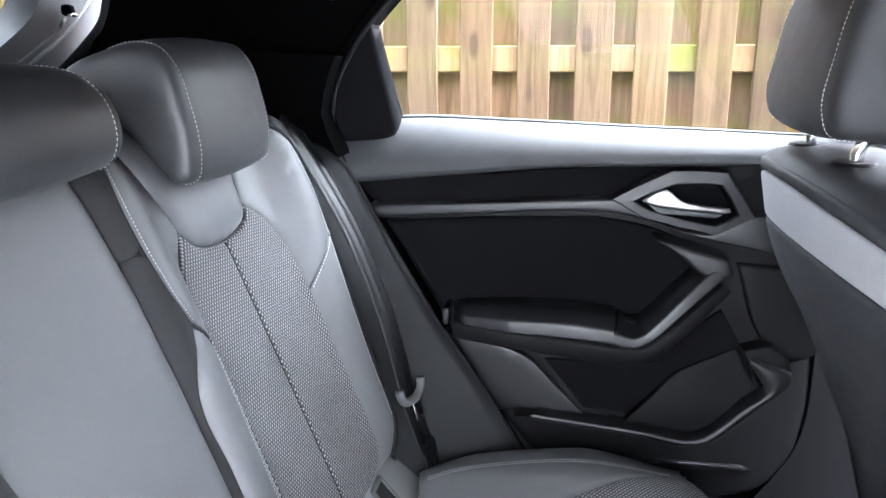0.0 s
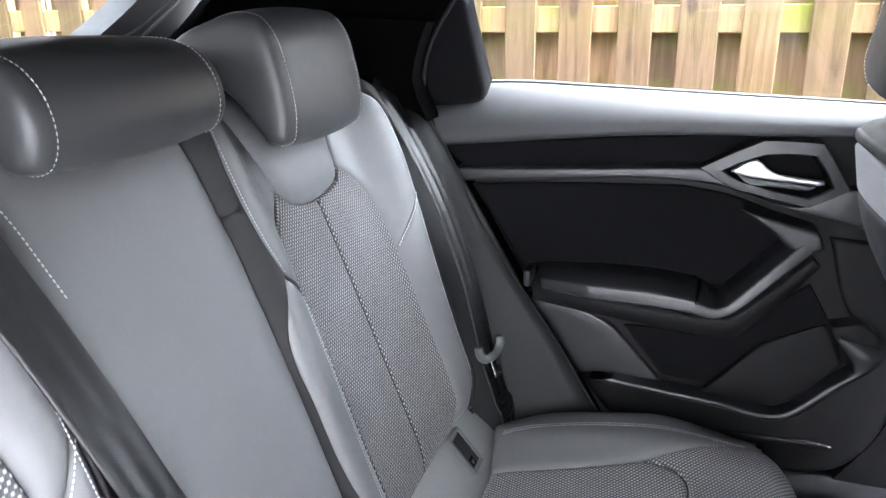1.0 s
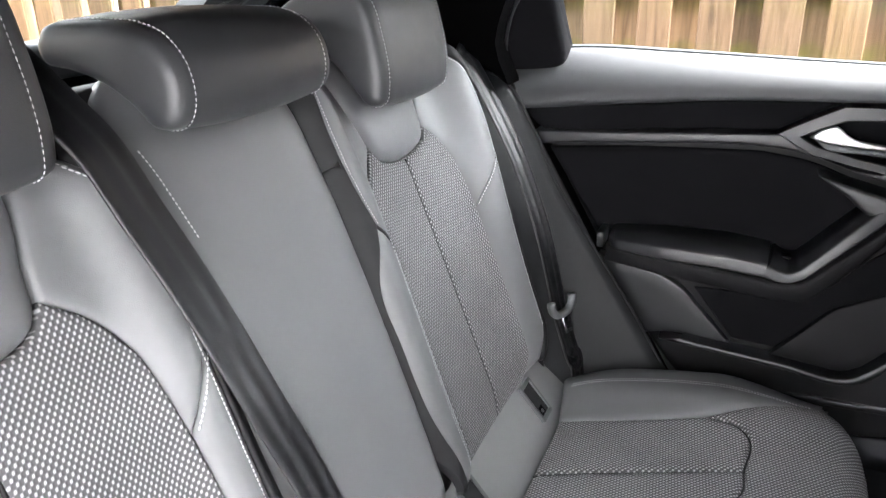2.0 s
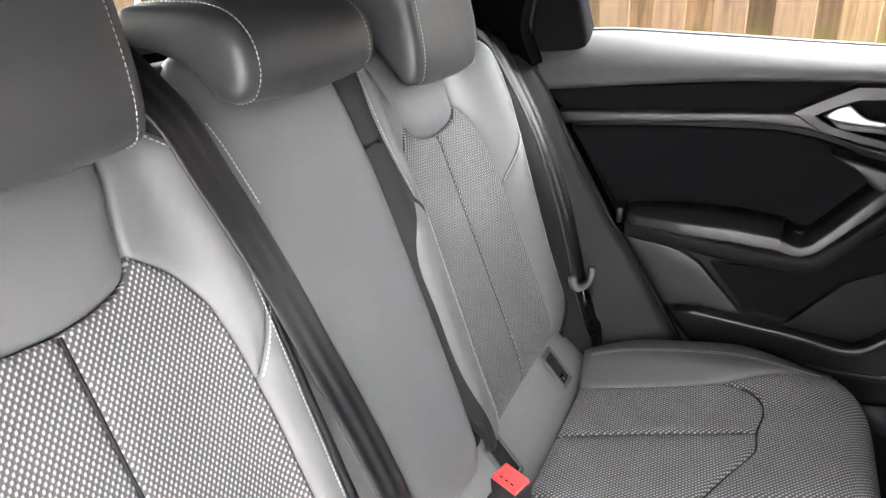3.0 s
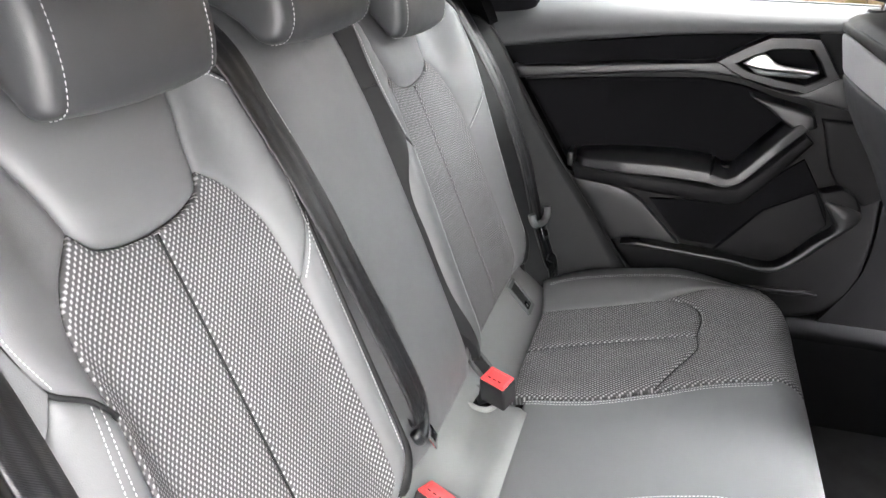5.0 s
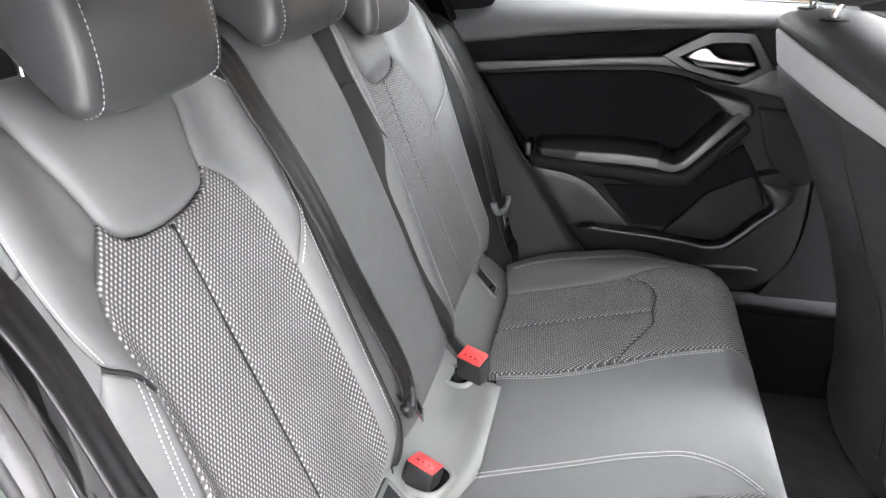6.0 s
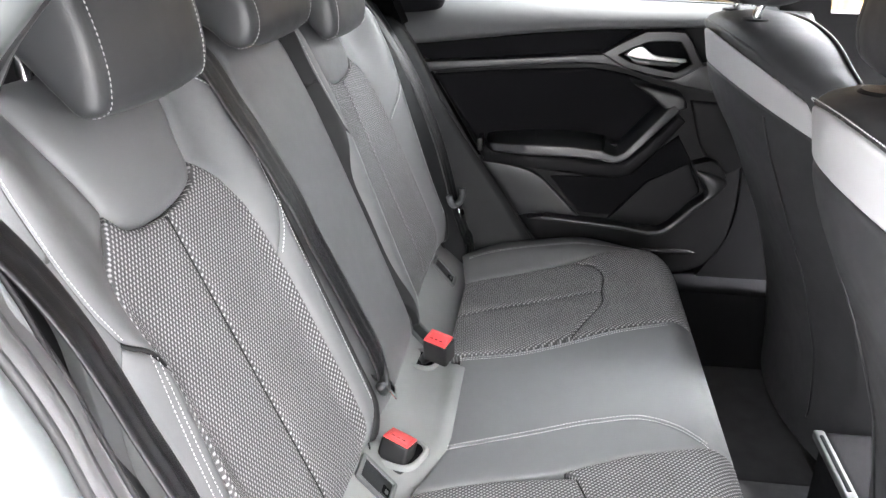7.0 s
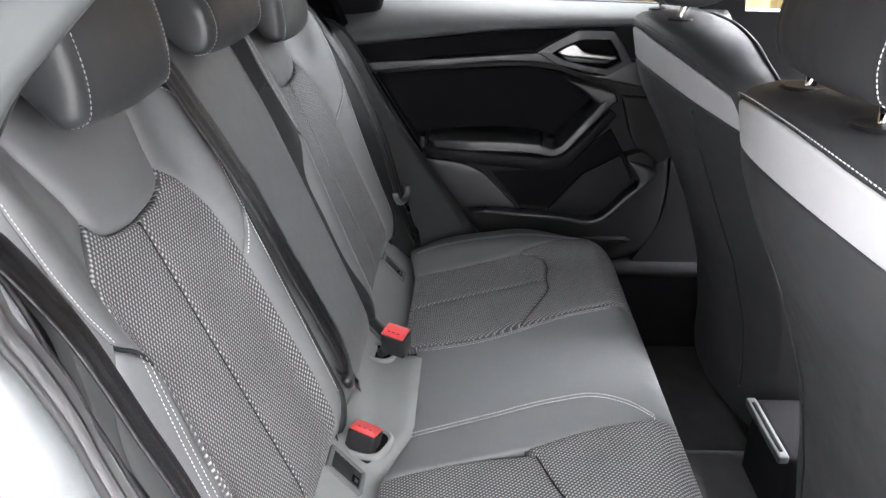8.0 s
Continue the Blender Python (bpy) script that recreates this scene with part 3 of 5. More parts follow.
panel("back_shell", loop_of([(mid_l, 0.09), (mid_r, 0.09)], [(mid_r, 0.09), (mid_r, MIDTOP)], [(mid_r, MIDTOP), (mid_l, MIDTOP)], [(mid_l, MIDTOP), (mid_l, 0.09)], step=0.02), lambda u, v, h: mid_place(u, v, h - 0.02), LEATHER_SIDE, back60, "black backrest shell", step=0.03, skirt=0.09)
strip("top_cap", [np.array([mid_place(u, v, h) for u in np.linspace(mid_l, mid_r, 16)]) for v, h in ((0.66, -0.012), (0.70, -0.012), (0.712, -0.03), (0.712, -0.07), (0.70, -0.12), (0.65, -0.135))], LEATHER_SIDE, back60, "black leather top of the middle backrest")
stitches("stitching", resample(np.array([(mid_l + 0.036, 0.635), (mid_l + 0.041, 0.60), (mid_l + 0.048, 0.545)]), 0.004), mid_place, back60, h=0.0002)


# ---- headrests ----
def headrest_profile(dx, dz, k=1.0):
    """Side outline, x and z, from the chin round the front, over the top and down the back."""
    return [(-0.462 + dx, 1.060 + dz), (-0.445 + dx, 1.066 + dz), (-0.440 + dx, 1.085 + dz), (-0.441 + dx, 1.115 + dz), (-0.448 + dx, 1.150 + dz * k), (-0.458 + dx, 1.183 + dz * k), (-0.474 + dx, 1.203 + dz * k), (-0.500 + dx, 1.209 + dz * k), (-0.540 + dx, 1.200 + dz * k), (-0.578 + dx, 1.185 + dz * k), (-0.600 + dx, 1.166 + dz * k), (-0.600 + dx, 1.150 + dz * k), (-0.580 + dx, 1.143 + dz), (-0.545 + dx, 1.133 + dz), (-0.510 + dx, 1.110 + dz), (-0.482 + dx, 1.078 + dz)]


def headrest(centre, half, prof, label, group, mat, seam, posts, bulge=0.007, face=0.88, dash=1.0, seams=(-1, 1)):
    """A padded headrest: a wrapped middle, two side panels with stitched edges, two posts."""
    ob = thing("headrest", label, "headrest", group, at=(posts[0][0], centre, posts[0][2]))
    line = spline(prof, 0.006, closed=True)
    mid = line.mean(axis=0)
    inner = half * face
    rails = []
    nrm = np.roll(line, -1, axis=0) - np.roll(line, 1, axis=0)
    nrm = np.stack([nrm[:, 1], -nrm[:, 0]], axis=1)
    nrm /= np.linalg.norm(nrm, axis=1)[:, None]
    if np.mean(np.sum(nrm * (line - mid), axis=1)) < 0:
        nrm = -nrm
    for q in (-1, -0.985, -0.93, -0.8, -0.5, 0, 0.5, 0.8, 0.93, 0.985, 1):
        lift = 0.006 * (1 - q * q) - (0.004 if abs(q) == 1 else 0.0012 if abs(q) > 0.98 else 0)
        p = line + nrm * lift
        rails.append(np.stack([p[:, 0], np.full(len(p), centre + inner * q), p[:, 1]], axis=1))
    strip("cover", rails, mat, ob, "smooth leather cover", closed=True)
    n = len(line)
    i0 = int(np.argmin(np.sum((line - np.array(prof[seam[0]])) ** 2, axis=1)))
    i1 = int(np.argmin(np.sum((line - np.array(prof[seam[1]])) ** 2, axis=1)))
    idx = [(i0 + k) % n for k in range((i1 - i0) % n)]
    arr = np.array([(line[i][0] + nrm[i][0] * 0.0012, line[i][1] + nrm[i][1] * 0.0012) for i in idx])
    for sgn in (-1, 1):
        def place(u, v, h, sgn=sgn):
            return np.array([u, centre + sgn * (inner + (half - inner) + h), v])

        panel("side_panel", line, place, mat, ob, "leather side panel", step=0.010, roll=0.013, sink=half - inner, skirt=0.004, crown=bulge, crown_w=0.05, flip=sgn > 0)

        def on_edge(u, v, h, sgn=sgn):
            d = np.array([u, v]) - mid
            d /= np.linalg.norm(d)
            return np.array([u + d[0] * h, centre + sgn * inner * 0.955, v + d[1] * h])

        if sgn in seams:
            stitches("stitching", arr, on_edge, ob, h=0.0001, length=0.0034 * dash, pitch=0.0050 * dash, thick=0.0006 * dash)
    for sgn in (-1, 1):
        tube("post", [(x, centre + sgn * y, z) for x, y, z in posts], 0.0065, CHROME, ob, "polished steel post", sides=14)
    return ob


def rear_posts(half, dx, dz):
    return [(-0.552 + dx, half * 0.4, 1.02 + dz), (-0.548 + dx, half * 0.4, 1.16 + dz)]


G = "rear headrests"
headrest(0.335, 0.107, headrest_profile(-0.012, -0.002), "tall dark leather headrest with stitched edges", G, HEAD_LEATHER, (0, 8), rear_posts(0.10, -0.014, 0))
headrest(-0.330, 0.102, headrest_profile(-0.014, 0.031), "tall dark leather headrest with stitched edges, raised a little", G, HEAD_LEATHER, (0, 8), rear_posts(0.10, -0.014, 0.02))
LOW_PROFILE = [(-0.480, 1.098), (-0.461, 1.102), (-0.451, 1.116), (-0.449, 1.136), (-0.456, 1.158), (-0.472, 1.175), (-0.497, 1.184), (-0.530, 1.186), (-0.568, 1.185), (-0.594, 1.181), (-0.604, 1.166), (-0.600, 1.150), (-0.572, 1.144), (-0.540, 1.136), (-0.508, 1.119)]
headrest(-0.002, 0.118, LOW_PROFILE, "wide low dark leather middle headrest", G, HEAD_LEATHER, (0, 9), rear_posts(0.11, -0.02, 0.0), bulge=0.003)


# ---- rear cushion: u across, v forward ----
def cushion_z(u, v):
    z = 0.527 + (v + 0.22) * 0.1228
    a = abs(u)
    if v < -0.2:
        z -= 0.9 * (v + 0.2) ** 2
    z += 0.022 * smooth01(0.40, 0.54, a)
    z -= 0.035 * smooth01(0.57, 0.65, a) ** 2
    z -= 0.055 * smooth01(-0.04, 0.17, v) * smooth01(0.46, 0.63, a)
    return z


FRONT = 0.135


def cushion_place(u, v, h):
    if v <= FRONT:
        return np.array([v - 0.12 * h, u, cushion_z(u, v) + h])
    # nose: wraps round and down
    r = 0.058
    w = (v - FRONT) / r
    a0 = radians(83)
    z0 = cushion_z(u, FRONT)
    if w < a0:
        ang = w
        x = FRONT + (r + h) * math.sin(ang + radians(7)) - r * math.sin(radians(7))
        z = z0 - r * math.cos(radians(7)) + (r + h) * math.cos(ang + radians(7))
    else:
        x = FRONT + (r + h) - r * math.sin(radians(7)) + (v - FRONT - a0 * r) * -0.12
        z = z0 - r * math.cos(radians(7)) - (v - FRONT - a0 * r)
    return np.array([x - 0.05 * smooth01(0.42, 0.66, abs(u)) * smooth01(FRONT - 0.1, FRONT + 0.1, v), u, z])


cushion = thing("rear_seat_cushion", "dark grey leather and woven cloth bench cushion", "car seat", "rear bench", at=(-0.05, 0, 0.3))
NOSE = FRONT + 0.25
REAR = -0.262


def cushion_side(sgn, inner):
    """Cloth pads, cloth nose and leather side roll of one outer place."""
    def m(pts):
        return [(sgn * a, b) for a, b in pts]

    outer = [(0.432, REAR), (0.450, -0.155), (0.485, -0.03), (0.528, 0.06), (0.552, 0.115), (0.575, 0.19), (0.585, NOSE)]
    mid = [((inner[0][0] + 0.432) / 2, REAR), (0.328, -0.12), (0.364, 0.018)]
    pad = [(0.475, -0.036), (0.459, 0.010), (0.449, 0.0195), (0.364, 0.0205), (0.316, 0.0195), (0.303, 0.0140), (0.250, -0.014), (inner[2][0] + 0.012, -0.040)]
    pad_o = [(0.432, REAR), (0.450, -0.155), (0.475, -0.036)]
    pad_i = [inner[0], inner[1], (inner[2][0] + 0.012, -0.040)]
    gap = 0.0015
    panel("cloth_pad", loop_of(m(pad_o), m(pad[:4]), m([(0.364, 0.020), (0.328 + gap, -0.12), (mid[0][0] + gap, REAR)]), m([(mid[0][0] + gap, REAR), (0.432, REAR)])), cushion_place, CLOTH, cushion, "grey woven cloth pad", roll=0.010, sink=0.006, flip=True)
    panel("cloth_pad", loop_of(m(pad_i), m(pad[3:][::-1]), m([(0.364, 0.020), (0.328 - gap, -0.12), (mid[0][0] - gap, REAR)]), m([(mid[0][0] - gap, REAR), inner[0]])), cushion_place, CLOTH, cushion, "grey woven cloth pad", roll=0.010, sink=0.006, flip=True)
    panel("cloth_nose", loop_of(m([(0.477, -0.035), (0.528, 0.06), (0.552, 0.115), (0.575, 0.19), (0.585, NOSE)]), m([(0.585, NOSE), (inner[-1][0], NOSE)]), m(inner[2:][::-1] if len(inner) > 3 else inner[::-1]), m([(inner[2][0], inner[2][1]), (inner[2][0] + 0.012, -0.038)]), m([(inner[2][0] + 0.012, -0.038), (0.250, -0.012), (0.304, 0.0160), (0.317, 0.0215), (0.364, 0.0225), (0.450, 0.0215), (0.461, 0.011), (0.477, -0.035)])), cushion_place, CLOTH, cushion, "grey woven cloth front of the cushion", roll=0.010, sink=0.006, flip=True)
    panel("side_roll", loop_of(m(outer), m([(0.585, NOSE), (0.64, NOSE)]), m([(0.64, NOSE), (0.635, 0.2), (0.625, 0.10), (0.612, -0.05), (0.585, -0.20), (0.545, REAR - 0.02)]), m([(0.545, REAR - 0.02), (0.432, REAR)])), cushion_place, LEATHER, cushion, "dark leather side roll", roll=0.012, sink=0.006, flip=True)
    for run in ([(mid[0][0], REAR), (0.328, -0.12), (0.364, 0.020)], [(0.476, -0.035), (0.460, 0.0105), (0.4495, 0.0205), (0.364, 0.0215), (0.3165, 0.0205), (0.3035, 0.0150), (0.250, -0.013), (inner[2][0] + 0.012, -0.039)]):
        tube("seam", [cushion_place(a, b, -0.0055) for a, b in spline(m(run), 0.008)], 0.0015, LEATHER_SIDE, cushion, "dark sewn seam", sides=6)
    for off in (0.0, 0.006):
        stitches("stitching", spline(m([(0.514 + off, REAR), (0.527 + off, -0.229), (0.541 + off, -0.175), (0.551 + off, -0.094), (0.552 + off, -0.032), (0.550 + off, 0.019), (0.546 + off, 0.07), (0.538 + off, 0.11)]), 0.004), cushion_place, cushion, h=0.0008)


inner_f = [(0.146, REAR), (0.150, -0.140), (0.182, -0.042), (0.216, 0.038), (0.236, 0.130), (0.246, NOSE)]
inner_n = [(0.205, REAR), (0.184, -0.160), (0.164, -0.055), (0.132, 0.035), (0.116, 0.130), (0.116, NOSE)]
cushion_side(1, inner_f)
cushion_side(-1, inner_n)
# leather centre and its stitched borders
lf = [(0.138, -0.235), (0.146, -0.140), (0.178, -0.042), (0.212, 0.038), (0.232, 0.130), (0.242, NOSE)]
ln = [(-0.114, -0.225), (-0.084, -0.11), (-0.055, 0.0), (-0.050, 0.06), (-0.074, 0.107), (-0.115, 0.142)]
panel("middle_pad", loop_of(lf, [(0.242, NOSE), (-0.114, NOSE)], [(-0.114, NOSE), (-0.1145, 0.20), (-0.115, 0.142)], ln[::-1], [(-0.114, -0.225), (0.138, -0.235)]), cushion_place, LEATHER, cushion, "plain dark leather middle pad", roll=0.012, sink=0.005, flip=True)
panel("inner_roll", loop_of(ln, [(-0.115, 0.142), (-0.116, 0.130)], [(-0.116, 0.130), (-0.132, 0.035), (-0.164, -0.055), (-0.184, -0.160), (-0.205, REAR)], [(-0.205, REAR), (-0.114, -0.225)]), cushion_place, LEATHER, cushion, "dark leather roll beside the middle pad", roll=0.010, sink=0.004, flip=True)
for off in (0.004, -0.0045):
    stitches("stitching", [(a + off, b) for a, b in spline(ln, 0.004)], cushion_place, cushion, h=0.0004)
for off in (0.010, 0.016):
    stitches("stitching", spline([(a - off, b) for a, b in lf[:-1]], 0.004), cushion_place, cushion, h=0.0006)
# base under the padding
part("base", rounded_box((0.40, 1.24, 0.20), 0.03, (-0.06, 0, 0.395)), PLASTIC, cushion, "black cushion base")

# ---- tray between cushion and backrest ----
tray = thing("seat_tray", "grey leather strip between cushion and backrest with buckle openings", "seat trim", at=(-0.28, 0, 0.5))
TRAY = np.array([(-0.195, 0.475), (-0.207, 0.512), (-0.222, 0.526), (-0.27, 0.520), (-0.305, 0.522), (-0.330, 0.545), (-0.350, 0.590), (-0.37, 0.66)])
TRAY_SIDE = np.array([(-0.250, 0.430), (-0.260, 0.464), (-0.272, 0.484), (-0.288, 0.501), (-0.310, 0.527), (-0.332, 0.553), (-0.352, 0.585), (-0.37, 0.66)])
rails = []
for y, w in ((0.60, 1), (0.45, 1), (0.30, 1), (0.165, 1), (0.140, 0.7), (0.118, 0.2), (0.10, 0), (0.0, 0), (-0.09, 0), (-0.118, 0.08), (-0.140, 0.22), (-0.158, 0.55), (-0.172, 0.9), (-0.21, 1), (-0.35, 1), (-0.60, 1)):
    rails.append((y, spline([tuple(v) for v in TRAY * (1 - w) + TRAY_SIDE * w], 0.006)))
rr = []
for y, t in rails:
    t2 = resample(t, 0.006)
    k = np.linspace(0, len(t2) - 1, 36)
    t3 = np.stack([np.interp(k, np.arange(len(t2)), t2[:, 0]), np.interp(k, np.arange(len(t2)), t2[:, 1])], axis=1)
    rr.append(np.stack([t3[:, 0], np.full(36, y), t3[:, 1]], axis=1))
strip("tray_skin", rr, TRAYMAT, tray, "smooth grey leather", flip=False)
tube("tray_edge", [r[5] + np.array([0.001, 0, 0.0005]) for r in rr], 0.0022, TRAYMAT, tray, "rolled front edge of the tray", sides=6)
stitches("stitching", [(-0.352, y) for y in np.linspace(0.10, -0.09, 40)], lambda u, v, h: np.array([u + h * 0.9, v, 0.596 + h * 0.4]), tray)


# ---- buckles ----
def buckle(at, turn, label, recess):
    ob = thing("seat_belt_buckle", label, "seat belt buckle", "seat belt buckles", at=at)
    m = turn.to_4x4()
    r3 = m.to_3x3()
    part("housing", rounded_box((0.046, 0.034, 0.046), 0.005, at + r3 @ Vector((0, 0, -0.024)), m), RUBBER, ob, "black plastic housing")
    part("stalk", rounded_box((0.030, 0.016, max(0.014, (Vector(at) - Vector(recess[1])).length - 0.036)), 0.005, (at + r3 @ Vector((0, 0, -0.03))) * 0.5 + Vector(recess[1]) * 0.5, (Vector(at) - Vector(recess[1])).to_track_quat("Z", "Y").to_matrix().to_4x4()), RUBBER, ob, "black stalk")
    part("button_frame", rounded_box((0.042, 0.030, 0.004), 0.0015, at + r3 @ Vector((0, 0, -0.0008)), m), RED, ob, "red rim of the button")
    part("release_button", rounded_box((0.036, 0.0225, 0.005), 0.002, at + r3 @ Vector((0.001, -0.001, 0.0006)), m), RED, ob, "bright red release button")
    for k in range(3):
        part("button_mark", rounded_box((0.005, 0.0018, 0.0008), 0.0003, at + r3 @ Vector((-0.009 + 0.009 * k, -0.0075, 0.0033)), m, segments=1), INSERT, ob, "dark raised mark")
    (rx, ry), (cx, cy, cz), spin = recess[0], recess[1], recess[2]
    ring = []
    for a in np.linspace(0, 2 * math.pi, 40, endpoint=False):
        px = rx * math.copysign(abs(math.cos(a)) ** 0.62, math.cos(a))
        py = ry * math.copysign(abs(math.sin(a)) ** 0.62, math.sin(a))
        ring.append((px * math.cos(spin) - py * math.sin(spin), px * math.sin(spin) + py * math.cos(spin)))
    ring = np.array(ring)

    def hoop(grow, lift):
        return np.stack([cx + ring[:, 0] * grow, cy + ring[:, 1] * grow, np.full(len(ring), cz + lift)], axis=1)

    strip("opening_rim", [hoop(1.24, -0.006), hoop(1.20, -0.001), hoop(1.12, 0.002), hoop(1.04, 0.001), hoop(1.0, -0.003)], TRAYMAT, ob, "rounded grey rim of the opening", closed=True)
    strip("opening", [hoop(1.0, -0.003), hoop(0.94, -0.004), hoop(0.5, -0.0045), hoop(0.02, -0.0045)], INSERT, ob, "black opening in the tray", closed=True)
    return ob


buckle(Vector((-0.266, 0.083, 0.592)), Euler((radians(12), radians(6), radians(-22))).to_matrix(), "black buckle with a red button, standing out of the tray", ((0.026, 0.022), (-0.300, 0.116, 0.529), radians(-20)))
buckle(Vector((-0.289, -0.136, 0.556)), Euler((radians(-14), radians(10), radians(-20))).to_matrix(), "black buckle with a red button, sunk in the tray", ((0.037, 0.029), (-0.297, -0.128, 0.529), radians(-22)))


# ---- belts ----
def belt(name_label, line, normals, width, tongue_at, tongue_turn, tongue_mat, tongue_label):
    ob = thing("seat_belt", name_label, "seat belt", "seat belts", at=tuple(line[-1]))
    p = spline([tuple(a) + tuple(n) for a, n in zip(line, normals)], 0.008)
    rails = []
    for q in np.linspace(-1, 1, 13):
        ridge = 0.0008 * math.cos(q * math.pi * 2.5) - 0.0012 * q * q
        row = []
        for i in range(len(p)):
            t = p[min(i + 1, len(p) - 1), :3] - p[max(i - 1, 0), :3]
            t /= np.linalg.norm(t)
            n = p[i, 3:] / np.linalg.norm(p[i, 3:])
            s_ = np.cross(t, n)
            s_ /= np.linalg.norm(s_)
            row.append(p[i, :3] + s_ * q * width / 2 + n * (ridge + 0.0012))
        rails.append(np.array(row))
    low = [r - (p[:, 3:] / np.linalg.norm(p[:, 3:], axis=1)[:, None]) * 0.0016 for r in rails]
    strip("webbing", rails + low[::-1] + rails[:1], WEBBING, ob, "black ribbed webbing")
    m = tongue_turn.to_4x4()
    loop = [Vector(tongue_at) + m.to_3x3() @ Vector(v) for v in ((0.004, -0.030, 0.016), (0.002, -0.028, 0.002), (0.0, -0.018, -0.008), (0.0, 0.0, -0.011), (0.0, 0.018, -0.008), (0.002, 0.028, 0.002), (0.004, 0.030, 0.016))]
    t = tube("tongue", spline([tuple(v) for v in loop], 0.004), 0.0072, tongue_mat, ob, tongue_label, sides=10)
    part("tongue_plate", rounded_box((0.0024, 0.024, 0.034), 0.001, Vector(tongue_at) + m.to_3x3() @ Vector((0.0, 0.008, -0.030)), m), CHROME, t, "steel tongue plate")
    part("tongue_opening", rounded_box((0.0030, 0.012, 0.013), 0.0006, Vector(tongue_at) + m.to_3x3() @ Vector((0.0, 0.008, -0.034)), m, segments=1), INSERT, t, "dark opening in the plate")
    return ob


NV = tuple(LEAN_N)


def bp(u, v, h):
    return tuple(back_point(u, v, h))


belt("black middle belt lying down the seat back, tongue below",
     [(-0.565, -0.180, 1.112), (-0.545, -0.180, 1.116), bp(-0.177, 0.675, 0.024), bp(-0.171, 0.65, 0.030), bp(-0.160, 0.58, 0.032), bp(-0.150, 0.52, 0.032), bp(-0.139, 0.45, 0.029), bp(-0.125, 0.38, 0.020), bp(-0.110, 0.31, 0.011), bp(-0.102, 0.19, 0.005), (-0.335, -0.112, 0.62), (-0.342, -0.125, 0.575), (-0.335, -0.140, 0.54)],
     [(0.2, 0, 1), (0.5, 0, 0.9)] + [NV] * 8 + [(1, 0, 0.2), (1, 0.2, 0.1), (1, 0.4, 0.1)], 0.047, (-0.318, -0.112, 0.640), Euler((radians(12), radians(-24), radians(10))).to_matrix(), SOFT, "black plastic belt tongue")
belt("black outer belt hanging beside the seat with its tongue",
     [(-0.470, 0.584, 1.030), (-0.440, 0.580, 1.018), (-0.418, 0.574, 0.985), (-0.386, 0.570, 0.925), (-0.357, 0.568, 0.855), (-0.336, 0.567, 0.795), (-0.316, 0.566, 0.72), (-0.301, 0.566, 0.655), (-0.281, 0.568, 0.59), (-0.263, 0.570, 0.53), (-0.258, 0.570, 0.49)],
     [(0.5, -0.1, 0.8)] + [(0.86, -0.22, 0.40)] * 8 + [(0.95, -0.2, 0.2)] * 2, 0.046, (-0.297, 0.560, 0.664), Euler((0, radians(-18), radians(-21))).to_matrix(), GREYTRIM, "grey plastic belt tongue")
belt("black outer belt running down beside the open door",
     [(-0.500, -0.585, 1.085), (-0.468, -0.578, 1.075), (-0.443, -0.566, 1.026), (-0.432, -0.562, 1.001), (-0.418, -0.560, 0.970), (-0.404, -0.559, 0.932), (-0.387, -0.559, 0.885), (-0.371, -0.559, 0.845), (-0.340, -0.560, 0.75), (-0.312, -0.562, 0.65), (-0.285, -0.566, 0.55), (-0.275, -0.570, 0.49)],
     [(0.5, -0.2, 0.8)] + [(0.97, 0.28, 0.22)] * 9 + [(0.95, 0.1, 0.2)] * 2, 0.039, (-0.306, -0.556, 0.664), Euler((0, radians(-18), radians(21))).to_matrix(), GREYTRIM, "grey plastic belt tongue")
# belt guide on top of the middle seat
guide = thing("belt_guide", "black plastic belt outlet beside the middle headrest", "belt guide", at=(-0.57, -0.18, 1.08))
part("bezel", rounded_box((0.075, 0.085, 0.030), 0.012, (-0.572, -0.180, 1.098)), PLASTIC, guide, "black plastic bezel")
part("mouth", rounded_box((0.022, 0.056, 0.014), 0.005, (-0.548, -0.180, 1.114)), INSERT, guide, "dark belt slot")


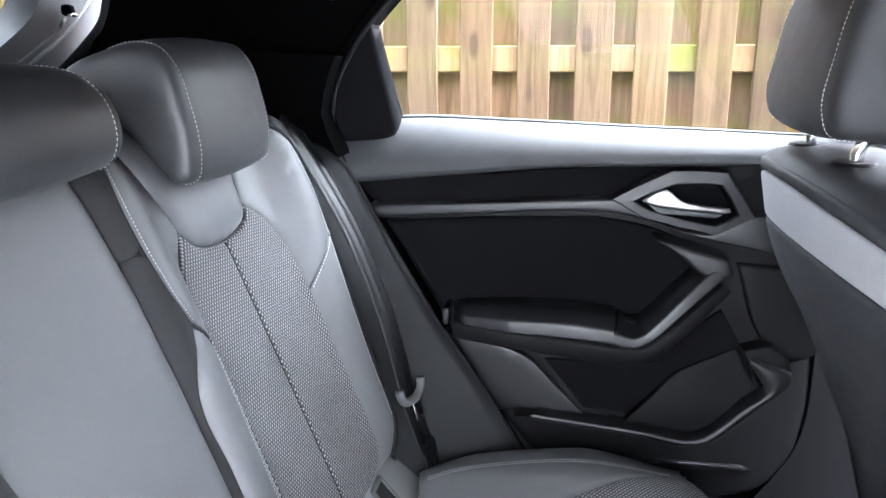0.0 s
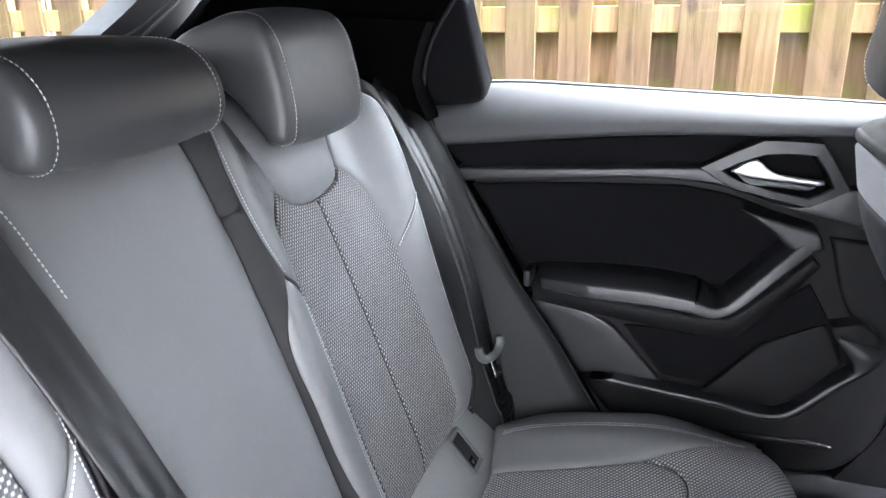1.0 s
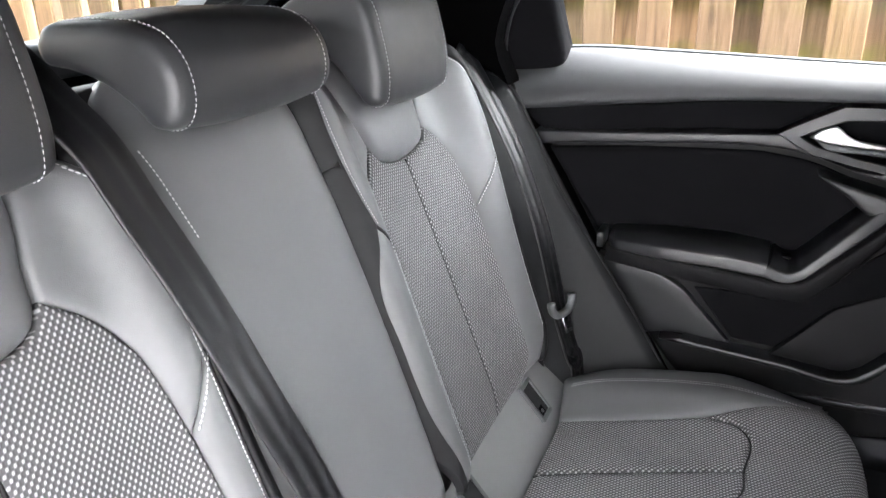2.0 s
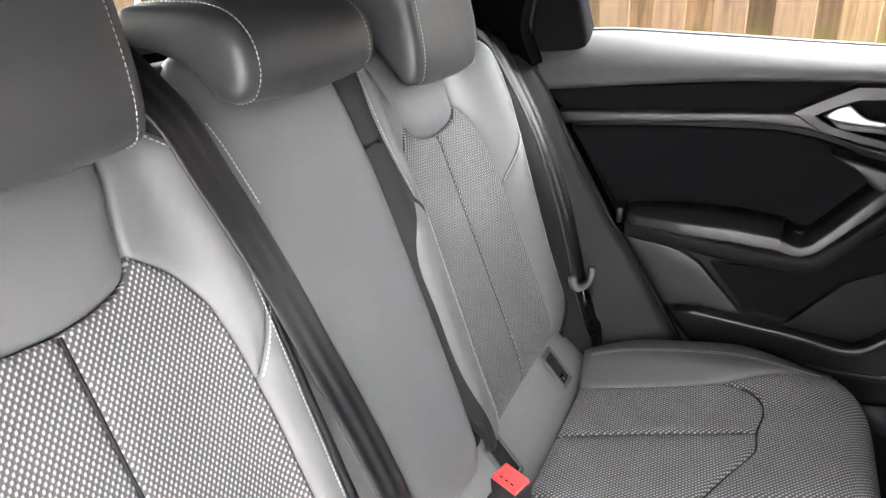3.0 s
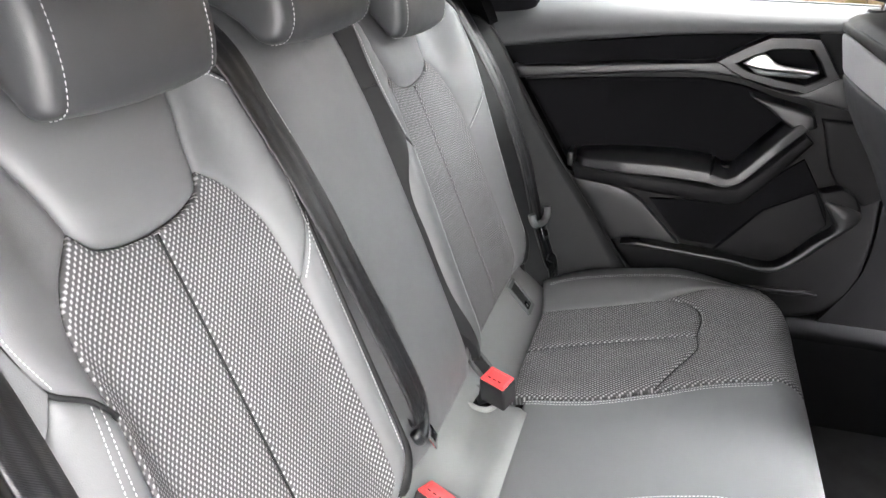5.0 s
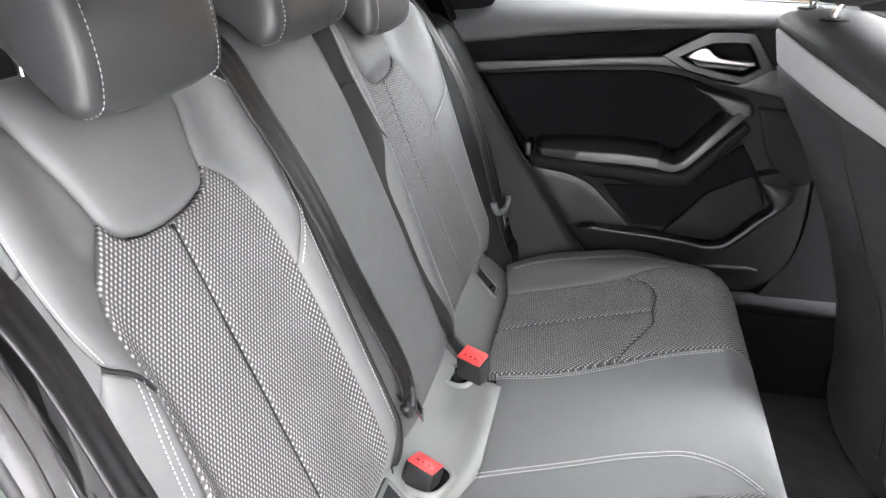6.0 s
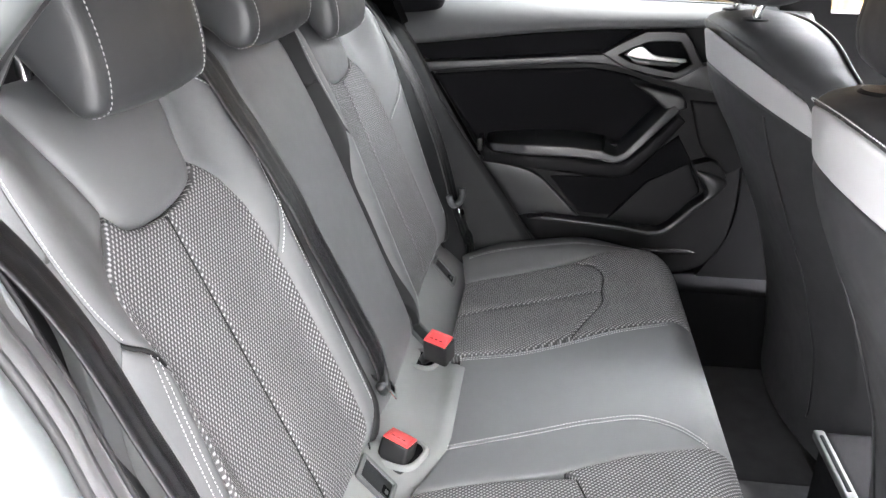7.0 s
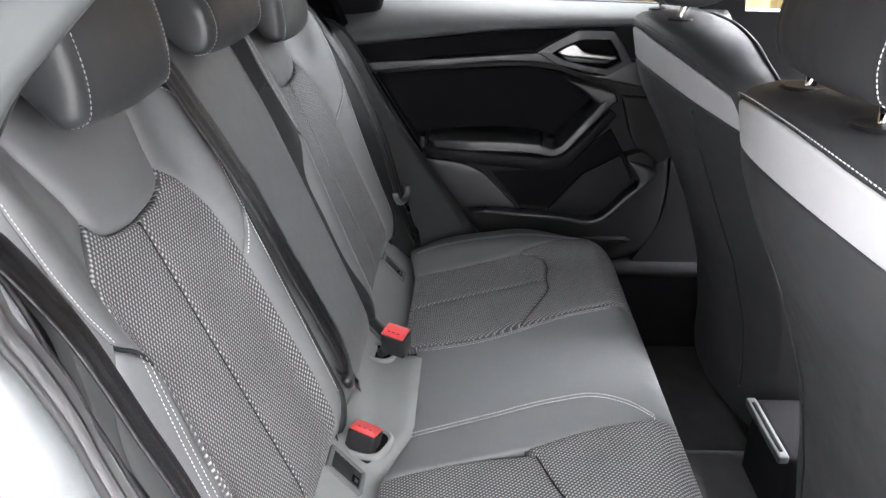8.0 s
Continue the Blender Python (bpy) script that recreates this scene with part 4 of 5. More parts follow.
def isofix_cover(at, label):
    ob = thing("isofix_cover", label, "seat fitting", "child seat anchors", at=at)
    m = Euler((0, radians(50), 0)).to_matrix().to_4x4()
    bm = bmesh.new()
    for sx, sy, px, py in ((0.070, 0.006, 0, 0.020), (0.070, 0.006, 0, -0.020), (0.008, 0.044, 0.032, 0), (0.008, 0.044, -0.032, 0)):
        b2 = rounded_box((sx, sy, 0.010), 0.002, (px, py, 0), segments=2)
        tmp = bpy.data.meshes.new("tmp")
        b2.to_mesh(tmp)
        b2.free()
        bm.from_mesh(tmp)
        bpy.data.meshes.remove(tmp)
    bmesh.ops.transform(bm, matrix=Matrix.Translation(at) @ m, verts=bm.verts)
    part("frame", bm, GREYTRIM, ob, "grey plastic frame")
    part("flap", rounded_box((0.058, 0.032, 0.006), 0.002, Vector(at), m), WINGMAT, ob, "dark grey hinged flap")
    part("flap_gap", rounded_box((0.063, 0.037, 0.004), 0.001, Vector(at), m), INSERT, ob, "dark gap round the flap")
    part("symbol", rounded_box((0.014, 0.015, 0.001), 0.0003, Vector(at) + m.to_3x3() @ Vector((0.019, -0.005, 0.0036)), m, segments=1), INSERT, ob, "black square mark")
    part("symbol", rounded_box((0.006, 0.007, 0.001), 0.0003, Vector(at) + m.to_3x3() @ Vector((0.020, -0.006, 0.0044)), m, segments=1), PAINT, ob, "small white mark")
    return ob


isofix_cover((-0.312, 0.462, 0.530), "grey child seat anchor cover near the outer belt")
isofix_cover((-0.312, 0.186, 0.531), "grey child seat anchor cover beside the raised buckle")
isofix_cover((-0.312, -0.200, 0.530), "grey child seat anchor cover beside the sunken buckle")

# ---- far side: wing beside the backrest ----
wing = thing("side_wing", "grey leather side wing, coloured dark for shade, between the backrest and the door", "seat trim", "side wings", at=(-0.3, 0.6, 0.5))
A = spline([(-0.56, 0.560, 1.03), (-0.500, 0.552, 1.015), (-0.468, 0.552, 0.950), (-0.415, 0.552, 0.830), (-0.368, 0.554, 0.70), (-0.335, 0.556, 0.58), (-0.320, 0.556, 0.47)], 0.02)
B = spline([(-0.56, 0.640, 1.06), (-0.430, 0.640, 1.035), (-0.386, 0.640, 0.969), (-0.338, 0.640, 0.868), (-0.284, 0.640, 0.784), (-0.200, 0.640, 0.660), (-0.10, 0.640, 0.50)], 0.02)
k = 34
A = np.stack([np.interp(np.linspace(0, 1, k), np.linspace(0, 1, len(A)), A[:, i]) for i in range(3)], axis=1)
B = np.stack([np.interp(np.linspace(0, 1, k), np.linspace(0, 1, len(B)), B[:, i]) for i in range(3)], axis=1)


B_NEAR = spline([(-0.56, 0.590, 1.08), (-0.465, 0.588, 1.065), (-0.440, 0.584, 1.010), (-0.427, 0.581, 0.950), (-0.408, 0.581, 0.90), (-0.390, 0.581, 0.84), (-0.335, 0.583, 0.72), (-0.27, 0.588, 0.60), (-0.19, 0.59, 0.48)], 0.02)
B_NEAR = np.stack([np.interp(np.linspace(0, 1, k), np.linspace(0, 1, len(B_NEAR)), B_NEAR[:, i]) for i in range(3)], axis=1)


def wing_rails(sgn):
    rails = []
    edge = B if sgn > 0 else B_NEAR
    for q in np.linspace(0, 1, 10):
        bul = -0.010 * math.sin(math.pi * q)
        r = A * (1 - q) + edge * q
        rails.append(np.stack([r[:, 0] + bul * 0.9, sgn * (r[:, 1] - bul * 0.3), r[:, 2] + bul * 0.2], axis=1))
    rails.append(np.stack([edge[:, 0] - 0.004, sgn * (edge[:, 1] + 0.010), edge[:, 2]], axis=1))
    rails.append(np.stack([edge[:, 0] - 0.05, sgn * (edge[:, 1] + 0.011), edge[:, 2]], axis=1))
    return rails


# The far wing's shade is in its darkened leather colour.
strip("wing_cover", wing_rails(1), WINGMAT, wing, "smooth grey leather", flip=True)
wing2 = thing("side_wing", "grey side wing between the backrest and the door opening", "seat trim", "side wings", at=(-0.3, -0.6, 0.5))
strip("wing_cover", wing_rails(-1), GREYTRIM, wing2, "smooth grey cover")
for sgn, ob in ((1, wing), (-1, wing2)):
    w_r = wing_rails(sgn)
    tube("piping", w_r[9], 0.0024, LEATHER_SIDE, ob, "black edge piping", sides=6)
    tube("inner_edge", w_r[0][6:], 0.006, LEATHER_SIDE, ob, "black inner edge", sides=8)

# ---- far rear door ----
door = thing("rear_door", "closed black rear door with armrest, handle and storage pocket", "car door", at=(0, 0.66, 0.5))


def door_place(y):
    return lambda u, v, h: np.array([u, y - h, v])


def door_panel(name, outline, y, mat, label="", roll=0.006, sink=0.004, skirt=0.02, step=0.02, crown=0.0, parent=door, bend=None):
    o = loop_of(*outline, step=0.01) if isinstance(outline[0], list) else resample(np.array(outline, dtype=float), 0.01, True)
    pl = door_place(y) if bend is None else (lambda u, v, h: np.array([u, y - h + bend(u, v), v]))
    return panel(name, o, pl, mat, parent, label, step=step, roll=roll, sink=sink, skirt=skirt, crown=crown)


# main card
door_panel("door_card", [[(-0.43, 1.00), (-0.405, 0.988), (-0.350, 0.894), (-0.274, 0.762), (-0.195, 0.626), (-0.123, 0.522), (-0.05, 0.455)], [(-0.05, 0.455), (0.20, 0.44), (0.275, 0.462), (0.322, 0.52), (0.338, 0.60), (0.335, 0.80), (0.36, 0.95)], [(0.36, 0.95), (0.40, 1.06)], [(0.40, 1.06), (-0.44, 1.07)], [(-0.44, 1.07), (-0.43, 1.00)]], 0.690, DOOR, "black grained door card", roll=0.012, sink=0.008, skirt=0.04)
# lit shoulder of the door below the glass: a rolled rail
topz = spline([(-0.47, 1.072), (-0.339, 1.088), (-0.16, 1.085), (0.016, 1.078), (0.183, 1.072), (0.30, 1.067), (0.42, 1.062)], 0.02)
lowz = spline([(-0.47, 0.985), (-0.393, 0.990), (-0.249, 1.004), (-0.068, 1.020), (0.10, 1.026), (0.234, 1.030), (0.42, 1.034)], 0.02)
k = 40
topz = np.stack([np.interp(np.linspace(0, 1, k), np.linspace(0, 1, len(topz)), topz[:, i]) for i in range(2)], axis=1)
lowz = np.stack([np.interp(np.linspace(0, 1, k), np.linspace(0, 1, len(lowz)), lowz[:, i]) for i in range(2)], axis=1)
rails = []
for q, y in ((-0.02, 0.745), (0.0, 0.722), (0.02, 0.712), (0.12, 0.694), (0.35, 0.668), (0.6, 0.652), (0.85, 0.645), (0.96, 0.647), (1.0, 0.653), (1.01, 0.70)):
    p = topz * (1 - q) + lowz * q
    rails.append(np.stack([p[:, 0], np.full(k, y), p[:, 1]], axis=1))
strip("shoulder_rail", rails, RAIL, door, "satin grey door shoulder below the glass", flip=True)
tube("window_seal", [(x, 0.718, z + 0.0005) for x, z in topz], 0.0020, RAIL, door, "black window seal", sides=6)
# dark band and lighter strip
door_panel("upper_band", [[(-0.42, 0.995), (-0.38, 0.955), (-0.20, 0.962), (0.012, 0.976)], [(0.012, 0.976), (0.08, 1.018), (0.38, 1.026)], [(0.38, 1.026), (0.234, 1.026), (-0.068, 1.016), (-0.249, 1.000), (-0.42, 0.995)]], 0.676, INSERT, "black upper band", roll=0.004, sink=0.003)
door_panel("trim_strip", [[(-0.385, 0.950), (-0.20, 0.960), (-0.03, 0.970), (0.014, 0.972)], [(0.014, 0.972), (0.058, 0.944), (0.158, 0.922), (0.215, 0.950), (0.36, 0.915)], [(0.36, 0.915), (0.36, 0.868)], [(0.36, 0.868), (0.244, 0.892), (0.118, 0.920), (0.063, 0.938), (0.02, 0.947), (-0.013, 0.949), (-0.20, 0.940), (-0.375, 0.926)], [(-0.375, 0.926), (-0.385, 0.950)]], 0.662, SOFT, "dark grey trim strip", roll=0.005, sink=0.005, skirt=0.03)
# cloth insert
door_panel("insert", [[(-0.362, 0.918), (-0.20, 0.930), (-0.013, 0.937)], [(-0.013, 0.937), (0.063, 0.925), (0.12, 0.905)], [(0.12, 0.905), (0.150, 0.860), (0.065, 0.776)], [(0.065, 0.776), (-0.265, 0.770)], [(-0.265, 0.770), (-0.362, 0.918)]], 0.678, INSERT, "black cloth insert", roll=0.010, sink=0.006)
# handle surround: a raised six-sided frame round a recess
hs_out = np.array([(0.004, 0.975), (0.030, 0.960), (0.056, 0.946), (0.118, 0.932), (0.164, 0.923), (0.192, 0.938), (0.216, 0.953), (0.196, 0.985), (0.172, 1.020), (0.130, 1.022), (0.091, 1.021), (0.045, 0.998)])
hs_in = np.array([(0.040, 0.973), (0.052, 0.965), (0.066, 0.958), (0.115, 0.946), (0.158, 0.938), (0.176, 0.946), (0.190, 0.956), (0.178, 0.980), (0.162, 1.001), (0.130, 1.002), (0.099, 1.000), (0.068, 0.988)])


def ring3(p, y, grow=1.0):
    c = p.mean(axis=0)
    q = c + (p - c) * grow
    return np.stack([q[:, 0], np.full(len(q), y), q[:, 1]], axis=1)


strip("handle_surround", [ring3(hs_out, 0.675), ring3(hs_out, 0.648), ring3(hs_out, 0.643, 0.97), ring3(hs_in, 0.642, 1.05), ring3(hs_in, 0.645)], SOFT, door, "dark six-sided handle surround", closed=True, smooth=False)
strip("handle_recess", [ring3(hs_in, 0.645), ring3(hs_in, 0.672, 0.92), ring3(hs_in, 0.674, 0.05)], INSERT, door, "black handle recess", closed=True, smooth=False)
door_panel("handle", [(0.050, 0.974), (0.066, 0.986), (0.080, 0.993), (0.088, 0.992), (0.100, 0.980), (0.112, 0.973), (0.145, 0.969), (0.181, 0.966), (0.179, 0.961), (0.172, 0.959)] + [(0.120, 0.963), (0.075, 0.967)], 0.634, ALU, "satin aluminium door handle", roll=0.003, sink=0.002, skirt=0.006, step=0.008)
door_panel("handle_underside", [(0.056, 0.972), (0.075, 0.9655), (0.120, 0.9615), (0.170, 0.9575), (0.160, 0.951), (0.075, 0.955)], 0.636, GREYTRIM, "grey underside of the handle", roll=0.003, sink=0.003, skirt=0.02, step=0.008)


# armrest with pull grip: a bar that runs along, turns up and hooks back
def bar(name, line, mat, label):
    """A moulded bar along a line in x and z, standing out of the door."""
    p = resample(np.array(line, dtype=float), 0.006)
    n = len(p)
    ring = []
    prof = [(-1.0, 0.0), (-1.0, 0.72), (-0.96, 0.86), (-0.86, 0.95), (-0.70, 1.0), (0.10, 1.0), (0.26, 0.985), (0.40, 0.95), (0.80, 0.76), (0.93, 0.66), (1.0, 0.5), (1.0, 0.0)]
    verts, faces = [], []
    for i in range(n):
        t = p[min(i + 2, n - 1), :2] - p[max(i - 2, 0), :2]
        t /= np.linalg.norm(t)
        nn = np.array([-t[1], t[0]])
        w, d = p[i, 2], p[i, 3]
        for a, b in prof:
            q = p[i, :2] + nn * a * w
            verts.append((q[0], 0.690 - (0.690 - d) * b, q[1]))
    m = len(prof)
    for i in range(n - 1):
        for j in range(m - 1):
            faces.append((i * m + j, i * m + j + 1, (i + 1) * m + j + 1, (i + 1) * m + j))
    faces.append(tuple(range(m)))
    faces.append(tuple((n - 1) * m + j for j in range(m))[::-1])
    ob = mesh_ob(name, verts, faces, mat, door, label)
    ob.data.set_sharp_from_angle(angle=radians(46))
    return ob


bar("armrest", [(-0.238, 0.775, 0.012, 0.640), (-0.225, 0.774, 0.016, 0.622), (-0.145, 0.776, 0.021, 0.604), (-0.05, 0.776, 0.022, 0.600), (0.018, 0.770, 0.020, 0.600)], SOFT, "dark soft-touch armrest pad")
bar("pull_handle", [(0.0185, 0.769, 0.0195, 0.601), (0.034, 0.762, 0.017, 0.602), (0.050, 0.759, 0.015, 0.603), (0.068, 0.767, 0.0145, 0.606), (0.090, 0.790, 0.015, 0.609), (0.115, 0.818, 0.016, 0.612), (0.140, 0.844, 0.017, 0.618), (0.166, 0.870, 0.018, 0.626)], SOFT, "dark angular pull handle")
door_panel("grip_hook", [(0.070, 0.918), (0.100, 0.911), (0.182, 0.890), (0.193, 0.864), (0.160, 0.855), (0.140, 0.866), (0.110, 0.892)], 0.626, SOFT, "dark angular top of the pull handle", roll=0.007, sink=0.006, skirt=0.055, step=0.008)
bar("armrest_underside", [(-0.245, 0.742, 0.020, 0.655), (-0.15, 0.738, 0.022, 0.638), (-0.05, 0.733, 0.024, 0.630), (0.025, 0.726, 0.025, 0.628), (0.075, 0.728, 0.024, 0.630), (0.125, 0.775, 0.020, 0.638), (0.185, 0.838, 0.014, 0.652)], PLASTIC, "black underside of the armrest")
part("window_switch", rounded_box((0.026, 0.018, 0.005), 0.002, (0.040, 0.650, 0.7765)), PLASTIC, door, "black window switch")
part("armrest_cap", rounded_box((0.012, 0.05, 0.030), 0.004, (-0.252, 0.655, 0.772)), SOFT, door, "end cap of the armrest")
# lower wedge and pocket
door_panel("lower_panel", [[(-0.262, 0.728), (-0.12, 0.690), (-0.105, 0.680)], [(-0.105, 0.680), (-0.020, 0.590)], [(-0.020, 0.590), (-0.135, 0.592), (-0.165, 0.585)], [(-0.165, 0.585), (-0.205, 0.645), (-0.262, 0.728)]], 0.674, SOFT, "dark lower door panel", roll=0.005, sink=0.004)
lip_out = spline([(-0.14, 0.590), (-0.02, 0.580), (0.08, 0.570), (0.158, 0.560), (0.182, 0.566), (0.205, 0.585), (0.255, 0.640), (0.300, 0.700), (0.285, 0.708), (0.235, 0.722)], 0.012)
lip_in = spline([(-0.10, 0.598), (-0.015, 0.590), (0.08, 0.582), (0.152, 0.572), (0.172, 0.577), (0.190, 0.592), (0.230, 0.634), (0.262, 0.668), (0.250, 0.690), (0.232, 0.716)], 0.012)
n = 60
lip_out = np.stack([np.interp(np.linspace(0, 1, n), np.linspace(0, 1, len(lip_out)), lip_out[:, i]) for i in range(2)], axis=1)
lip_in = np.stack([np.interp(np.linspace(0, 1, n), np.linspace(0, 1, len(lip_in)), lip_in[:, i]) for i in range(2)], axis=1)


def xz(p, y):
    return np.stack([p[:, 0], np.full(len(p), y), p[:, 1]], axis=1)


strip("pocket_lip", [xz(lip_out, 0.685), xz(lip_out, 0.652), xz(lip_out * 0.85 + lip_in * 0.15, 0.646), xz(lip_out * 0.15 + lip_in * 0.85, 0.646), xz(lip_in, 0.650), xz(lip_in, 0.684)], SOFT, door, "dark rim of the door pocket", flip=False)
door_panel("pocket_lining", [[(-0.02, 0.598), (0.08, 0.590), (0.150, 0.581)], [(0.150, 0.581), (0.25, 0.668)], [(0.25, 0.668), (0.236, 0.712)], [(0.236, 0.712), (0.190, 0.79)], [(0.190, 0.79), (0.07, 0.70), (-0.09, 0.684)], [(-0.09, 0.684), (-0.02, 0.598)]], 0.6845, INSERT, "black felt lining of the pocket", roll=0.003, sink=0.002)
door_panel("speaker_cover", [(0.045, 0.588), (0.158, 0.577), (0.184, 0.592), (0.250, 0.664), (0.220, 0.728), (0.129, 0.682)], 0.664, PLASTIC, "black sloping speaker cover", roll=0.004, sink=0.003, skirt=0.010, bend=lambda u, v: 0.016 * smooth01(0.60, 0.72, v))
door_panel("pocket_facet", [(0.222, 0.733), (0.256, 0.669), (0.299, 0.705), (0.284, 0.733), (0.262, 0.745)], 0.654, DOOR, "dark corner facet of the pocket", roll=0.004, sink=0.004, skirt=0.03, step=0.012)
door_panel("lower_rib", [(0.085, 0.506), (0.12, 0.509), (0.245, 0.511), (0.262, 0.505), (0.245, 0.499), (0.12, 0.497)], 0.682, DOOR, "dark lower rib", roll=0.004, sink=0.003, step=0.01)
door_panel("side_facet", [[(0.205, 0.870), (0.36, 0.862)], [(0.36, 0.862), (0.335, 0.72), (0.305, 0.705)], [(0.305, 0.705), (0.262, 0.735), (0.205, 0.870)]], 0.680, DOOR, "dark front facet", roll=0.008, sink=0.006)
# glass, frame and black corner trim
GL = mesh_ob("glass", [(-0.46, 0.722, 1.06), (0.42, 0.722, 1.05), (0.42, 0.660, 1.34), (-0.30, 0.660, 1.34)], [(0, 1, 2, 3)], GLASS, door, "clear side window", smooth=False)
GL.visible_shadow = False
door_panel("corner_trim", [[(-0.455, 1.052), (-0.350, 1.058), (-0.340, 1.066), (-0.338, 1.082)], [(-0.338, 1.082), (-0.352, 1.134), (-0.378, 1.236)], [(-0.378, 1.236), (-0.420, 1.18), (-0.452, 1.12), (-0.455, 1.052)]], 0.672, INSERT, "black corner trim of the window", roll=0.010, sink=0.006, skirt=0.05)
frame_l = spline([(-0.420, 0.650, 1.02), (-0.437, 0.652, 1.065), (-0.438, 0.652, 1.10), (-0.428, 0.650, 1.145), (-0.405, 0.648, 1.188), (-0.375, 0.646, 1.230), (-0.339, 0.644, 1.270), (-0.28, 0.638, 1.318), (-0.20, 0.63, 1.352), (0.40, 0.61, 1.375)], 0.015)
tube("window_frame", frame_l, 0.0035, PLASTIC, door, "satin black window frame edge", sides=10)
tube("window_seal", frame_l + np.array([-0.010, 0.010, 0.004]), 0.009, LINING, door, "black window seal", sides=10)
tube("door_seal", [(x, 0.655, z) for x, z in spline([(-0.437, 1.045), (-0.432, 1.020), (-0.410, 0.982), (-0.357, 0.890), (-0.281, 0.758), (-0.202, 0.622), (-0.130, 0.516), (-0.05, 0.446)], 0.02)], 0.010, RUBBER, door, "black door seal", sides=10)


# ---- car shell ----
def slab(name, outline, y0, y1, mat, label, axis="y", kind="structure"):
    """A thick flat piece of the shell with a rounded face."""
    o = loop_of(*outline, step=0.03) if isinstance(outline[0], list) else resample(np.array(outline, dtype=float), 0.03, True)
    bm = bmesh.new()
    rings = []
    for y in (y0, y1):
        if axis == "y":
            rings.append([bm.verts.new((u, y, v)) for u, v in o])
        elif axis == "z":
            rings.append([bm.verts.new((u, v, y)) for u, v in o])
        else:
            rings.append([bm.verts.new((y, u, v)) for u, v in o])
    n = len(o)
    for i in range(n):
        bm.faces.new((rings[0][i], rings[0][(i + 1) % n], rings[1][(i + 1) % n], rings[1][i]))
    bm.faces.new(rings[0][::-1])
    bm.faces.new(rings[1])
    ob = part(name, bm, mat)
    tagged(ob, label, "car body", kind=kind)
    return ob


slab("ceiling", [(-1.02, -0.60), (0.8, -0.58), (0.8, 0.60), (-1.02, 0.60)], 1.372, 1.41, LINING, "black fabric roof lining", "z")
slab("floor", [(-1.1, -0.70), (1.5, -0.70), (1.5, 0.72), (-1.1, 0.72)], 0.17, 0.235, CARPET, "black carpeted car floor", "z")
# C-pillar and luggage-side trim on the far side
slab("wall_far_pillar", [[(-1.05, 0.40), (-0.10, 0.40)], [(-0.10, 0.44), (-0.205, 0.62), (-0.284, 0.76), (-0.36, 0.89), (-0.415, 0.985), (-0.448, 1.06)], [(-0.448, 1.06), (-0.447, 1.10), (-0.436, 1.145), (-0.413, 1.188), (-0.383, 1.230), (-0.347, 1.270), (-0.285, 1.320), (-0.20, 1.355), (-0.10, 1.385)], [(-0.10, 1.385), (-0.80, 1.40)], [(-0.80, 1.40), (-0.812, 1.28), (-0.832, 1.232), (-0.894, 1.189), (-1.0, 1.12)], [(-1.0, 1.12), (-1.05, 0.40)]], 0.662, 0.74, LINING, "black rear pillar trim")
# Foot added inward to shade the wing top and fill the dark wedge there.
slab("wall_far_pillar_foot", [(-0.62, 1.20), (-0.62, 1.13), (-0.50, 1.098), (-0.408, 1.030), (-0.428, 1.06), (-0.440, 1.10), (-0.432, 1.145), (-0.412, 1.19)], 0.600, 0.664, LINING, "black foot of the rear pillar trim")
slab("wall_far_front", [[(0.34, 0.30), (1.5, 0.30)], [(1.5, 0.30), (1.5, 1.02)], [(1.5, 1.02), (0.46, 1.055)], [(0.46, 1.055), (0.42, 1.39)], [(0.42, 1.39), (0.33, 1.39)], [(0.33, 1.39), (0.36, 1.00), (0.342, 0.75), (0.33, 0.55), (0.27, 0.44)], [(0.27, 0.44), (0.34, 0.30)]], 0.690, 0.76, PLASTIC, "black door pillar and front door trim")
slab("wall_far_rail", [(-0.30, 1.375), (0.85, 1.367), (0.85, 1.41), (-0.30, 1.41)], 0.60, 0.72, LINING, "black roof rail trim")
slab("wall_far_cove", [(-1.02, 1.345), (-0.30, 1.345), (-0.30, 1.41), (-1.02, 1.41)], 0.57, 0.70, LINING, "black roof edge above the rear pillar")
slab("wall_far_sill", [(-0.15, 0.22), (0.6, 0.22), (0.6, 0.44), (0.30, 0.442), (-0.02, 0.45), (-0.15, 0.47)], 0.600, 0.74, INSERT, "dark door sill trim")
slab("wall_far_skin", [(-1.05, 0.22), (1.5, 0.22), (1.5, 1.02), (0.4, 1.04), (-0.42, 1.055), (-0.6, 1.10), (-1.05, 1.10)], 0.765, 0.80, PAINT, "pale grey outer door skin")
# near side: rear quarter behind the door opening
near_edge = [(-0.04, 0.42), (-0.11, 0.49), (-0.20, 0.60), (-0.262, 0.70), (-0.312, 0.79), (-0.344, 0.859), (-0.358, 0.905), (-0.368, 0.948), (-0.390, 1.006), (-0.413, 1.050), (-0.422, 1.080), (-0.412, 1.118), (-0.392, 1.149), (-0.372, 1.176), (-0.338, 1.208), (-0.262, 1.272), (-0.17, 1.335), (-0.08, 1.375)]
near_line = spline(near_edge, 0.012)
nt = np.gradient(near_line, axis=0)
nt /= np.linalg.norm(nt, axis=1)[:, None]
nout = np.stack([-nt[:, 1], nt[:, 0]], axis=1)


TUCK = np.array([smooth01(1.02, 1.10, b) for _, b in near_line])[:, None]


